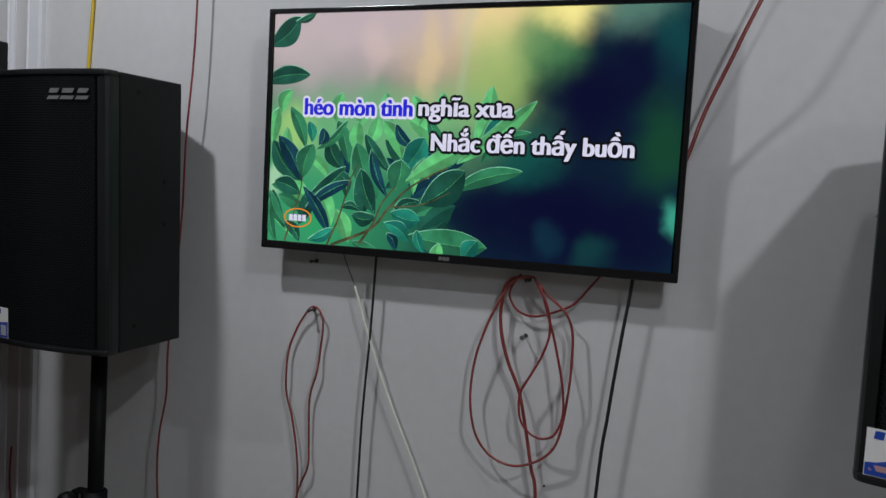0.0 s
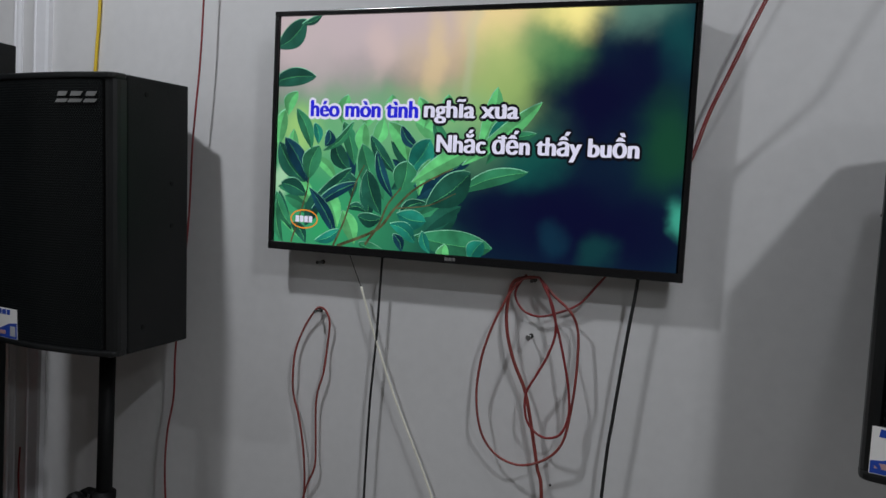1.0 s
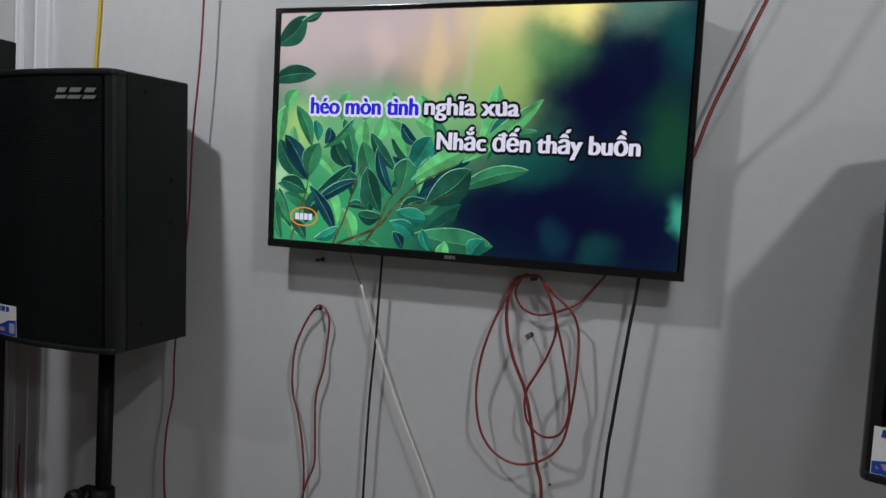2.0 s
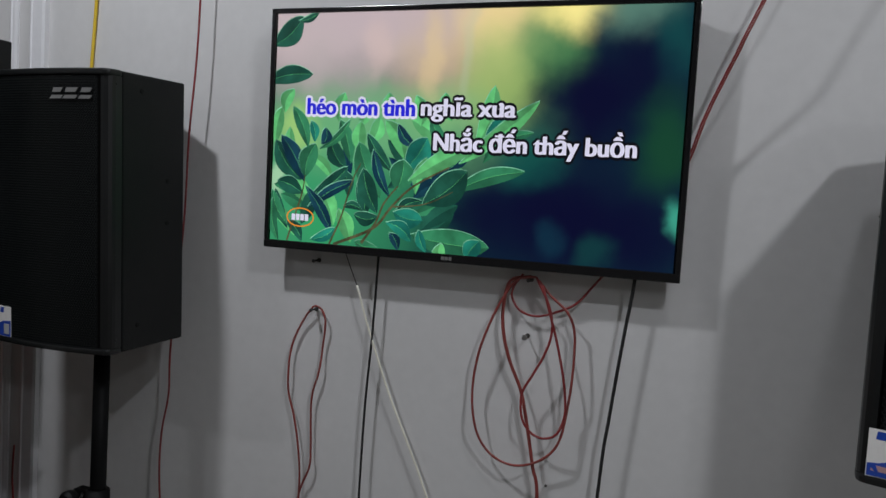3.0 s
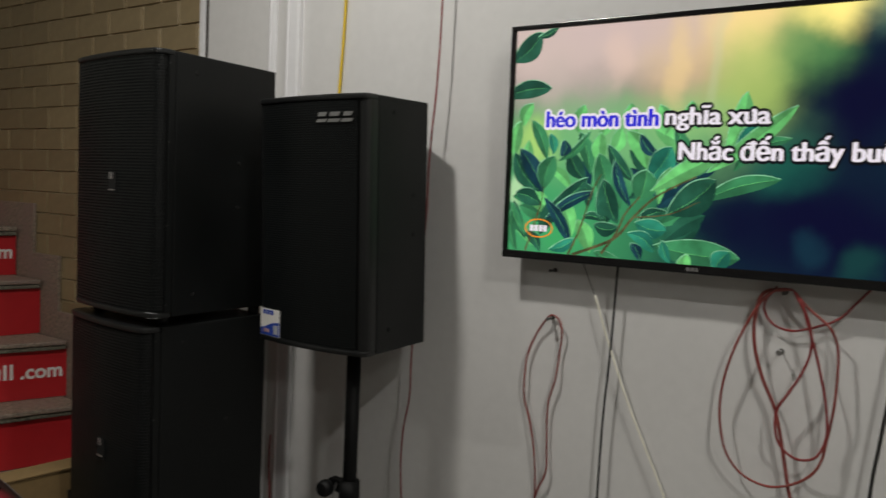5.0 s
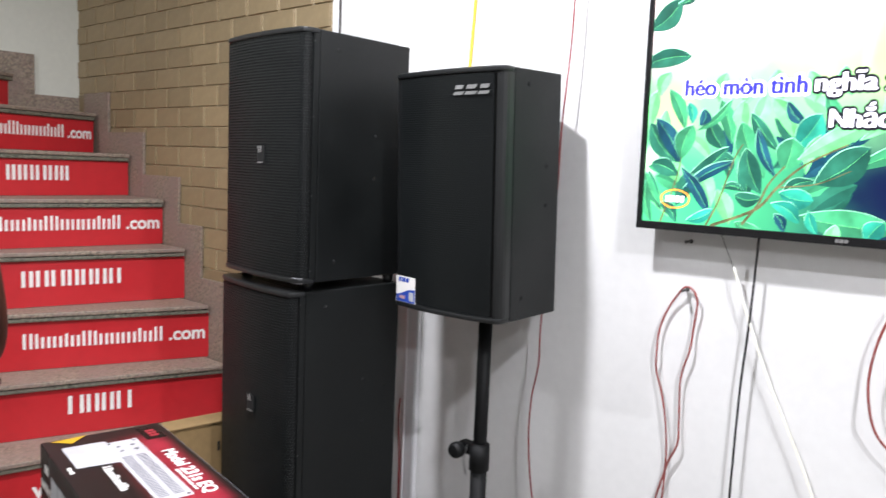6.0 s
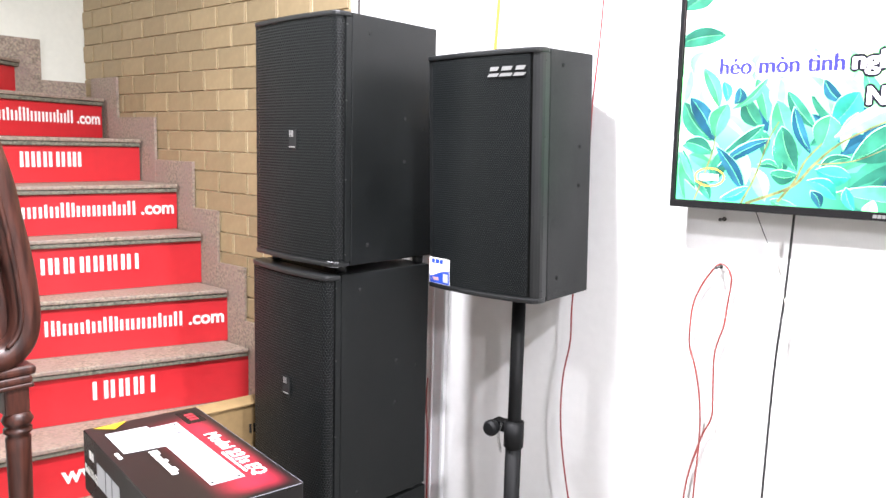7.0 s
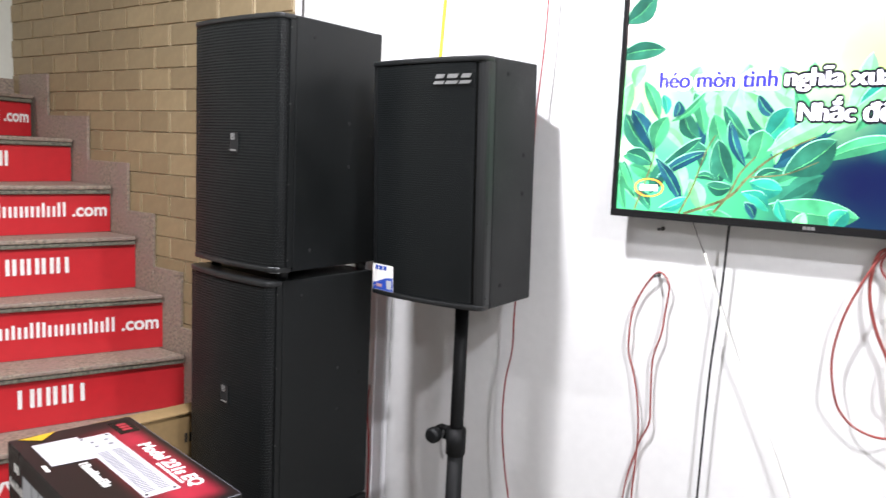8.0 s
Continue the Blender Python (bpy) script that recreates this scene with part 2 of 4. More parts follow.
def stem_bars(sizes, gap, stroke, m, deep=0.0006):
    """Thin upright bars in the place of letters: one for a narrow letter, two for a wide one, three for the widest."""
    bm, x = bmesh.new(), 0.0
    for w, tall in sizes:
        n = 1 if w < 1.7 * stroke else 3 if w > 4.6 * stroke else 2
        for k in range(n):
            xk = x + w / 2 if n == 1 else x + stroke / 2 + (w - stroke) * k / (n - 1)
            bmesh.ops.create_cube(bm, size=1, matrix=m @ Matrix.LocRotScale((xk, tall / 2, 0), None, (min(stroke, w), tall, deep)))
        x += w + gap
    return bm


SITE_BARS = [(0.032, 0.058), (0.011, 0.056), (0.031, 0.043), (0.031, 0.043), (0.012, 0.052), (0.031, 0.043), (0.031, 0.058), (0.011, 0.056), (0.031, 0.043), (0.031, 0.043), (0.052, 0.043), (0.011, 0.056), (0.031, 0.043), (0.031, 0.058)]

# ---- the room ----
WALL_Y, X_EDGE, X_END, X_RIGHT, Y_BACK = 1.6, -2.05, -4.06, 2.4, -3.2
room = [("wall_north", block(X_EDGE, X_RIGHT + 0.15, WALL_Y, WALL_Y + 0.15, 0, CEILING), "smooth white painted wall with fine stains", M_WALL),
        ("wall_north_stairs", block(X_END - 0.15, X_EDGE, WALL_Y + 0.012, WALL_Y + 0.162, 0, CEILING), "tan brick clad wall beside the stairs", M_GROUT),
        ("wall_west", block(X_END - 0.15, X_END, Y_BACK - 0.15, WALL_Y + 0.012, 0, CEILING), "cream white painted end wall above the stairs", M_CREAM),
        ("wall_south", block(X_END, X_RIGHT, Y_BACK - 0.15, Y_BACK, 0, CEILING), "plain beige wall out of view, darkened to cut bounced light", M_BACK),
        ("wall_east", block(X_RIGHT, X_RIGHT + 0.15, Y_BACK - 0.15, WALL_Y, 0, CEILING), "plain beige wall out of view, darkened to cut bounced light", M_BACK),
        ("floor", block(X_END - 0.15, X_RIGHT + 0.15, Y_BACK - 0.15, WALL_Y + 0.17, -0.12, 0), "polished tile floor out of view, darkened to cut bounced light", M_FLOOR),
        ("ceiling", block(X_END - 0.15, X_RIGHT + 0.15, Y_BACK - 0.15, WALL_Y + 0.17, CEILING, CEILING + 0.12), "plain grey ceiling out of view, darkened to cut bounced light", M_CEIL)]
STRUCT = {}
for nm, bm, lab, mt in room:
    STRUCT[nm] = tagged(part(nm, bm, mt), lab, nm.split("_")[0], kind="structure")

# the strip where brick and plaster meet, and two half-round mouldings beside it
tagged(part("trim", block(X_EDGE - 0.022, X_EDGE - 0.002, WALL_Y - 0.012, WALL_Y + 0.012, 0, CEILING, 0.002), M_PVC), "narrow white plastic corner strip", "trim", kind="structure")
# Solid dark line, slightly proud of the plaster.
tagged(part("trim", block(X_EDGE - 0.001, X_EDGE + 0.008, WALL_Y - 0.003, WALL_Y + 0.01, 0, CEILING), M_LINE), "narrow dark line beside the strip", "trim", kind="structure")
for x0, x1, deep in ((-1.684, -1.630, 0.014), (-1.765, -1.735, 0.005)):
    cover = [(x0, WALL_Y), (x0, WALL_Y - deep), (x0 + 0.008, WALL_Y - deep - 0.003), (x0 + 0.011, WALL_Y - deep), (x1 - 0.011, WALL_Y - deep), (x1 - 0.008, WALL_Y - deep - 0.003), (x1, WALL_Y - deep), (x1, WALL_Y)]
    tagged(part("trim", prism(cover, 0, CEILING), M_PVC), "white plastic cable cover running up the wall", "trim", kind="structure")

# Each lamp gets an assumed fixture, though none is in view.
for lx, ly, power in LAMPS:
    lamp = thing("downlight", "assumed round white ceiling lamp, out of view", "ceiling light", pose(lx, ly, CEILING), group="ceiling downlights")
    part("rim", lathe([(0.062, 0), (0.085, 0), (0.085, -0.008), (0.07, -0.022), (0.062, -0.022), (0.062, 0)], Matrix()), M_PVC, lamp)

# ---- stairs ----
# For each step: height of its tread, x of its edge at the brick wall, x of its edge at the inner side, how it is lettered.
Y_IN, Y_OUT = 0.62, 1.6
STEPS = [(0.15, -2.24, -2.375, ""),
         (0.345, -2.38, -2.528, ""),
         (0.55, -2.52, -2.729, "www"),
         (0.759, -2.645, -2.959, "five"),
         (0.977, -2.79, -3.147, "site"),
         (1.191, -2.975, -3.203, "seven"),
         (1.386, -3.155, -3.284, "site"),
         (1.574, -3.46, -3.386, "six"),
         (1.762, -3.8, -3.431, "site"),
         (1.93, -4.06, -3.518, "")]
stairs = thing("staircase", "granite staircase with red vinyl risers beside the brick wall", "stairs", kind="structure")


def step_line(k, back):
    z, xw, xi, _ = STEPS[k]
    return Vector((xi - back, Y_IN)), Vector((xw - back, Y_OUT - 0.022))


for k, (z, xw, xi, word) in enumerate(STEPS):
    z_low = STEPS[k - 1][0] if k else 0.0
    a, b = step_line(k, 0.0)
    if k == len(STEPS) - 1:
        b = Vector((X_END + 0.02, 1.3))
    along = (b - a).normalized()
    out = Vector((along.y, -along.x))
    far = Vector((X_END + 0.002, Y_OUT - 0.022)), Vector((X_END + 0.002, Y_IN))
    if k + 1 < len(STEPS):
        c, d = step_line(k + 1, 0.03)
        c, d = d, c
    else:
        c, d = far
    if k == len(STEPS) - 1:
        poly = [a, b, Vector((X_END + 0.02, Y_IN))]
    elif k == len(STEPS) - 2:
        poly = [a, b, Vector((X_END + 0.002, Y_OUT - 0.022)), Vector((X_END + 0.002, 1.25)), Vector((-3.518, Y_IN))]
    else:
        poly = [a, b, c, d]
    back = [p - out * 0.025 if i < 2 else p for i, p in enumerate(poly)]
    # solid core, granite slab in two layers with a groove, and the red riser
    part("step_core", prism([tuple(p) for p in back], max(z_low - 0.25, 0.0), z - 0.03), M_GRANITE, stairs)
    part("tread", prism([tuple(p) for p in poly], z - 0.016, z, 0.004), M_GRANITE, stairs, "grey granite tread")
    nose = [a - out * 0.006, b - out * 0.006, b - out * 0.04, a - out * 0.04]
    part("nosing", prism([tuple(p) for p in nose], z - 0.034, z - 0.018, 0.004), M_NOSE, stairs, "olive grey granite nosing, darker than the tread")
    ra, rb = a + along * 0.01 - out * 0.021, b + along * 0.004 - out * 0.021
    rise = part("riser", prism([tuple(ra), tuple(rb), tuple(rb - out * 0.003), tuple(ra - out * 0.003)], z_low + 0.002, z - 0.036), M_RED, stairs, "red vinyl riser panel")
    # white lettering, as bars where it names a shop or a maker
    base = Matrix.Translation((rb.x, rb.y, 0)) @ Matrix(((along.x, 0, out.x, 0), (along.y, 0, out.y, 0), (0, 1, 0, 0), (0, 0, 0, 1))) @ Matrix.Translation((0, 0, 0.001))
    zc = (z + z_low) / 2 - 0.028
    if word == "site":
        part("print", stem_bars(SITE_BARS, 0.0086, 0.0105, base @ Matrix.Translation((-0.668, zc, 0))), M_WHITE, rise, "white print")
        lettering("print", ".com", 0.075, base @ Matrix.Translation((-0.156, zc, 0)), M_WHITE, rise, "white letters", offset=0.002, width=0.14)
    elif word == "www":
        lettering("print", "www.", 0.085, base @ Matrix.Translation((-0.74, zc - 0.01, 0)), M_WHITE, rise, "white letters", offset=0.002)
    elif word:
        widths, start, tall = {"five": ([0.052, 0.042, 0.042, 0.052], -0.575, 0.068), "seven": ([0.040, 0.044, 0.048, 0.040, 0.042, 0.042, 0.044], -0.608, 0.062),
                               "six": ([0.013, 0.037, 0.039, 0.044, 0.039, 0.036], -0.528, 0.062)}[word]
        part("print", stem_bars([(w, tall) for w in widths], 0.009, 0.0135, base @ Matrix.Translation((start, zc, 0))), M_WHITE, rise, "white print")

# stepped granite skirting on the brick wall and on the end wall
for k in range(2, len(STEPS) - 1):
    z, xw = STEPS[k][:2]
    xn = STEPS[k + 1][1] if k + 2 < len(STEPS) else X_END
    part("skirting", prism([(xw + 0.10, z - 0.28), (xw + 0.10, z + 0.10), (max(xn + 0.10, X_END + 0.012), z + 0.10), (max(xn + 0.10, X_END + 0.012), z - 0.28)], 0, 0.012 + 0.0006 * (k % 2), 0.001,
                           Matrix.Translation((0, WALL_Y + 0.002, 0)) @ pose(0, 0, 0, 90)), M_GRANITE, stairs, "stepped granite skirting")
part("skirting", block(X_END, X_END + 0.012, 1.39, WALL_Y + 0.008, 1.60, 1.845, 0.001), M_GRANITE, stairs, "stepped granite skirting")
part("skirting", block(X_END, X_END + 0.0126, 0.62, 1.395, 1.62, 2.033, 0.001), M_GRANITE, stairs, "stepped granite skirting")


# ---- loudspeakers ----
def front_curve(hw, bulge, corner, n=14):
    """Plan of a gently bowed front with rounded corners, from -hw to hw; y is 0 at the corners and negative ahead."""
    pts = []
    for k in range(5):
        a = math.pi / 2 * k / 4
        pts.append((-hw + corner - corner * math.cos(a), corner - corner * math.sin(a)))
    for k in range(1, n):
        s = -1 + 2 * k / n
        pts.append((s * (hw - corner), -bulge * (1 - s * s)))
    for k in range(5):
        a = math.pi / 2 * (1 - k / 4)
        pts.append((hw - corner + corner * math.cos(a), corner - corner * math.sin(a)))
    return pts


def hex_sheet(hw, z0, z1, pitch, hole, curve, thick):
    """A steel sheet with six-sided holes, bowed by curve(x)."""
    dx, dz = pitch, pitch * 0.866
    cols, rows = int(2 * hw / dx), int((z1 - z0) / dz)
    ang = np.radians(np.arange(6) * 60 + 30)
    ring = np.stack([np.cos(ang), np.sin(ang)], 1)
    cx, cz = np.meshgrid(np.arange(cols), np.arange(rows))
    centre = np.stack([-hw + dx * (cx + 0.5 + 0.5 * (cz % 2) - 0.25), z0 + dz * (cz + 0.5)], -1).reshape(-1, 1, 2)
    outer = centre + ring * pitch * 0.5774
    inner = centre + ring * hole
    flat = np.concatenate([outer, inner, inner], 1).reshape(-1, 2)
    n = len(centre)
    px, py = curve(flat[:, 0], np.tile(np.repeat([0, 0, thick], 6), n))
    verts = np.stack([px, py, flat[:, 1]], 1)
    k = np.arange(6)
    k2 = (k + 1) % 6
    quad = np.concatenate([np.stack([k, k2, 6 + k2, 6 + k], 1), np.stack([6 + k, 6 + k2, 12 + k2, 12 + k], 1)])
    faces = (quad[None] + 18 * np.arange(n)[:, None, None]).reshape(-1, 4)
    return (verts.tolist(), [], faces.tolist())


RAIL = 0.027


def loudspeaker(label, m, W, D, H, bulge, corner, taper, pitch, hole, seam, style, badge=0.0, foot=0.009):
    sp = thing("loudspeaker", label, "loudspeaker", m, group="black loudspeakers")
    hw = W / 2
    front = front_curve(hw, bulge, corner)
    body = [(hw - 0.0008, seam + 0.003), (hw - taper, D), (-hw + taper, D), (-hw + 0.0008, seam + 0.003)]
    if style == "bow":
        body[2:2] = [(hw - 0.11, D + 0.045), (-hw + 0.11, D + 0.045)]
    part("cabinet", prism(body, 0.0006, H - 0.0006, 0.004), M_CAB, sp, "black textured wooden cabinet")
    part("front_frame", prism([(x * (hw - 0.006) / hw, y + 0.006) for x, y in front] + [(hw - 0.006, seam), (-hw + 0.006, seam)], 0.01, H - 0.01), M_FOAM, sp)
    for z0, z1, nm in ((0, 0.013, "bottom_cap"), (H - 0.013, H, "top_cap")):
        part(nm, prism([(x, y - 0.004) for x, y in front] + [(hw + 0.001, seam), (-hw - 0.001, seam)], z0, z1, 0.004), M_CAP, sp)
    plan = np.array(front_curve(hw, bulge, corner, 40))
    arc = np.concatenate([[0], np.cumsum(np.hypot(*np.diff(plan, axis=0).T))])
    arc -= arc[-1] / 2

    def along_front(u, inward):
        """Places on the front's plan at the way u along it, set a little proud of it."""
        x, y = np.interp(u, arc, plan[:, 0]), np.interp(u, arc, plan[:, 1])
        dx, dy = np.interp(u + 0.002, arc, plan[:, 0]) - np.interp(u - 0.002, arc, plan[:, 0]), np.interp(u + 0.002, arc, plan[:, 1]) - np.interp(u - 0.002, arc, plan[:, 1])
        d = np.hypot(dx, dy) + 1e-9
        return x + dy / d * (0.0015 - inward), y - dx / d * (0.0015 - inward)

    def curve(x):
        q = np.clip(x / (hw - corner), -1, 1)
        return -bulge * (1 - q * q) - 0.0015

    for q in (-1, 1):
        if style == "bow":
            edge = [p for p in front if q * p[0] > hw - RAIL]
            edge = edge + ([(hw + 0.0005, seam), (hw - 0.012, seam), (hw - RAIL, 0.012)] if q > 0 else [(-hw + RAIL, 0.012), (-hw + 0.012, seam), (-hw - 0.0005, seam)])
            part("side_rail", prism(edge, 0.013, H - 0.013), M_CAP, sp)
        else:
            part("side_rail", block(*sorted((q * (hw - 0.01), q * (hw + 0.0015))), corner + 0.004, seam, 0.013, H - 0.013, 0.001), M_CAB, sp)
    reach = (hw - RAIL + 0.002) if style == "bow" else -arc[0]
    part("grille", hex_sheet(reach, 0.014, H - 0.014, pitch, hole, along_front, 0.0018), M_GRILLE, sp, "perforated black steel grille")
    for zz, yy in ([(0.94, 0.3), (0.62, 0.72), (0.46, 0.72), (0.09, 0.25)] if style == "bow" else [(0.93, 0.2), (0.6, 0.62), (0.42, 0.62), (0.56, 0.86), (0.08, 0.2)]):
        part("screw", rod(0.0055, 0.0036, Matrix.Translation((hw - taper * yy - 0.0025, seam + (D - seam) * yy, H * zz)) @ pose(0, 0, 0, 0, 90), 12, w=0.001), M_FOAM, sp, "recessed black screw")
    for zz in (0.05, 0.35, 0.66, 0.95):
        part("screw", rod(0.0024, 0.0015, Matrix.Translation((hw, seam - 0.014, H * zz)) @ pose(0, 0, 0, 0, 90), 10), M_DULL if style == "box" else M_CAP, sp)
    if style == "bow":
        def plate(shape, off):
            """A thin plate of the given outline laid on the bowed grille."""
            bm = prism(shape, 0, 0.0008)
            bmesh.ops.subdivide_edges(bm, edges=[e for e in bm.edges if abs(e.verts[0].co.x - e.verts[1].co.x) > 0.015], cuts=5)
            for v in bm.verts:
                x, z, d = v.co
                v.co = (x, float(curve(np.array(x))) - off - d, z)
            bmesh.ops.recalc_face_normals(bm, faces=bm.faces[:])
            return bm

        zt = H - 0.062
        for xa, wd in ((0.038, 0.027), (0.070, 0.031), (0.107, 0.027)):
            part("badge", plate([(xa, zt), (xa + wd, zt), (xa + wd + 0.006, zt + 0.007), (xa + 0.006, zt + 0.007)], 0.003), M_BADGE, sp, "silver maker's badge of plain slanted bars")
            part("badge", plate([(xa + 0.006, zt + 0.013), (xa + wd, zt + 0.013), (xa + wd + 0.006, zt + 0.022), (xa + 0.010, zt + 0.022)], 0.003), M_BADGE, sp, "silver maker's badge of plain slanted bars")
        x0, z0 = -hw + 0.012, 0.013
        st = part("sticker", plate([(x0, z0), (x0 + 0.078, z0), (x0 + 0.078, z0 + 0.066), (x0, z0 + 0.066)], 0.0006), M_WHITE, sp, "white and blue sticker")
        part("sticker_band", plate([(x0 + 0.001, z0 + 0.001), (x0 + 0.077, z0 + 0.001), (x0 + 0.077, z0 + 0.036), (x0 + 0.050, z0 + 0.033), (x0 + 0.015, z0 + 0.020), (x0 + 0.001, z0 + 0.018)], 0.0009), M_BLUE, st, "blue band")
        for k, w in enumerate((0.014, 0.014, 0.012)):
            xk = x0 + 0.007 + 0.0170 * k
            part("sticker_print", plate([(xk, z0 + 0.052), (xk + w, z0 + 0.052), (xk + w + 0.001, z0 + 0.063), (xk + 0.001, z0 + 0.063)], 0.0009), M_BLUE, st, "blue print")
        part("sticker_print", plate([(x0 + 0.006, z0 + 0.008), (x0 + 0.036, z0 + 0.008), (x0 + 0.036, z0 + 0.016), (x0 + 0.006, z0 + 0.016)], 0.0014), M_PINK, st, "dull pink bar")
        part("sticker_print", plate([(x0 + 0.054, z0 + 0.006), (x0 + 0.072, z0 + 0.006), (x0 + 0.072, z0 + 0.028), (x0 + 0.054, z0 + 0.028)], 0.0014), M_GREYPRINT, st, "pale square")
    else:
        xb = 0.028
        yb = float(curve(np.array(xb))) - 0.004
        bd = part("badge", block(xb - 0.016, xb + 0.016, yb, yb + 0.003, badge, badge + 0.050, 0.001), M_FOAM, sp, "black badge with pale marks drawn as plain shapes")
        part("badge_mark", letter_bars([0.0035, 0.0035, 0.003], 0.016, 0.0026, Matrix.Translation((xb - 0.012, yb - 0.0005, badge + 0.033)) @ pose(0, 0, 0, 90)), M_BADGE, bd)
        for q in (0.0, 0.0125):
            part("worn_edge", tube([(hw - 0.03, -0.0052 + 0.004, 0.0006 + q), (hw - 0.016, 0.0, 0.0006 + q), (hw - 0.003, 0.012, 0.0006 + q)], 0.0008, 5, 3), M_GREYPRINT, sp, "pale scuffed edge")
        part("badge_mark", letter_bars([0.026], 0.003, 0.0015, Matrix.Translation((xb - 0.015, yb - 0.0005, badge + 0.006)) @ pose(0, 0, 0, 90)), M_BADGE, bd)
        for fx in (-hw + 0.04, hw - 0.04):
            for fy in (0.05, D - 0.04):
                part("foot", rod(0.014, foot + 0.001, pose(fx, fy, -foot), 14, 0.016), M_CAP, sp, "black rubber foot")
    return sp


BOW_Z = 1.219
bow = loudspeaker("black loudspeaker with bowed steel grille on a tripod stand", pose(-1.272, 1.287, BOW_Z, 1.5, -0.7, -1.5), 0.348, 0.225, 0.583, 0.015, 0.020, 0.004, 0.0062, 0.0025, 0.036, "bow")
copy_thing(bow, pose(0.43, 1.21, BOW_Z + 0.01, 0, 0, -10))
boxy = loudspeaker("large black loudspeaker with perforated front, stacked", pose(-1.730, 1.074, 1.275, 0, 0, -4), 0.368, 0.358, 0.618, 0.012, 0.026, 0.024, 0.0084, 0.0034, 0.046, "box", 0.285, 0.021)
for px, py, pz, turn, tall, badge in ((-1.740, 1.062, 0.612, -6.5, 0.642, 0.303), (-1.735, 1.066, 0.009, -5, 0.594, 0.25)):
    loudspeaker("large black loudspeaker with perforated front, under another", pose(px, py, pz, 0, 0, turn), 0.368, 0.358, tall, 0.012, 0.026, 0.018, 0.0084, 0.0034, 0.046, "box", badge)


def stand(m, height):
    s = thing("speaker_stand", "black tripod loudspeaker stand with clamp and knob", "speaker stand", m, group="speaker stands")
    part("pole", rod(0.0175, height - 0.6, pose(0, 0, 0.6)), M_POLE, s)
    part("lower_tube", rod(0.021, 0.86 - 0.12, pose(0, 0, 0.1)), M_POLE, s)
    part("collar", rod(0.026, 0.075, pose(0, 0, 0.80), w=0.004), M_POLE, s)
    part("lug", block(-0.06, -0.018, -0.014, 0.014, 0.838, 0.868, 0.004), M_POLE, s)
    kb = part("knob", lathe([(0.006, 0), (0.006, 0.012), (0.018, 0.014), (0.021, 0.022), (0.021, 0.034), (0.016, 0.042), (0.004, 0.044)], Matrix.Translation((-0.045, -0.012, 0.853)) @ pose(0, 0, 0, 90)), M_POLE, s)
    chain = smooth([(-0.03, -0.016, 0.86), (-0.034, -0.022, 0.835), (-0.031, -0.022, 0.81), (-0.026, -0.02, 0.79)], 4)
    for i, q in enumerate(chain):
        part("chain_link", tube([q + Vector((0.003 * math.cos(a), 0.003 * math.sin(a) * (i % 2), 0.004 * math.sin(a))) for a in [2 * math.pi * j / 6 for j in range(7)]], 0.0009, 5, 2), M_STEEL, s, "bright chain link")
    part("hub", rod(0.03, 0.06, pose(0, 0, 0.55), w=0.004), M_POLE, s)
    for k in range(3):
        a = 2 * math.pi * k / 3 + 0.5
        leg = part("leg", tube([(0.03 * math.cos(a), 0.03 * math.sin(a), 0.58), (0.42 * math.cos(a), 0.42 * math.sin(a), 0.012)], 0.012, 10, 2), M_POLE, s)
        part("brace", tube([(0.02 * math.cos(a), 0.02 * math.sin(a), 0.2), (0.25 * math.cos(a), 0.25 * math.sin(a), 0.27)], 0.006, 8, 2), M_POLE, s)
    part("top_plate", rod(0.05, 0.006, pose(0, 0, height - 0.006), w=0.001), M_POLE, s)
    return s


first_stand = stand(pose(-1.235, 1.41, 0), BOW_Z + 0.004)
second_stand = copy_thing(first_stand, pose(0.455, 1.335, 0.01 - 0.01, 0, 0, 40))

# ---- television ----
SW, SH = 0.873, 0.497


def glow(name, colour, strength=1.0, vary=0.25, scale=14.0):
    m, n, l, b = nodes_of(name)
    co, no, mr, mul = n.new("ShaderNodeTexCoord"), n.new("ShaderNodeTexNoise"), n.new("ShaderNodeMapRange"), n.new("ShaderNodeVectorMath")
    no.inputs["Scale"].default_value, no.inputs["Detail"].default_value = scale, 3
    mr.inputs["From Min"].default_value, mr.inputs["From Max"].default_value = 0.3, 0.7
    mr.inputs["To Min"].default_value, mr.inputs["To Max"].default_value = 1 - vary, 1 + vary
    mul.operation, mul.inputs[0].default_value = "SCALE", colour
    l.new(co.outputs["Object"], no.inputs["Vector"]); l.new(no.outputs["Fac"], mr.inputs["Value"])
    l.new(mr.outputs[0], mul.inputs["Scale"]); l.new(mul.outputs[0], b.inputs["Emission Color"])
    b.inputs["Emission Strength"].default_value = strength
    b.inputs["Base Color"].default_value = (0.002, 0.002, 0.002, 1)
    b.inputs["Specular IOR Level"].default_value = 0.2
    b.inputs["Roughness"].default_value = 0.4
    return m


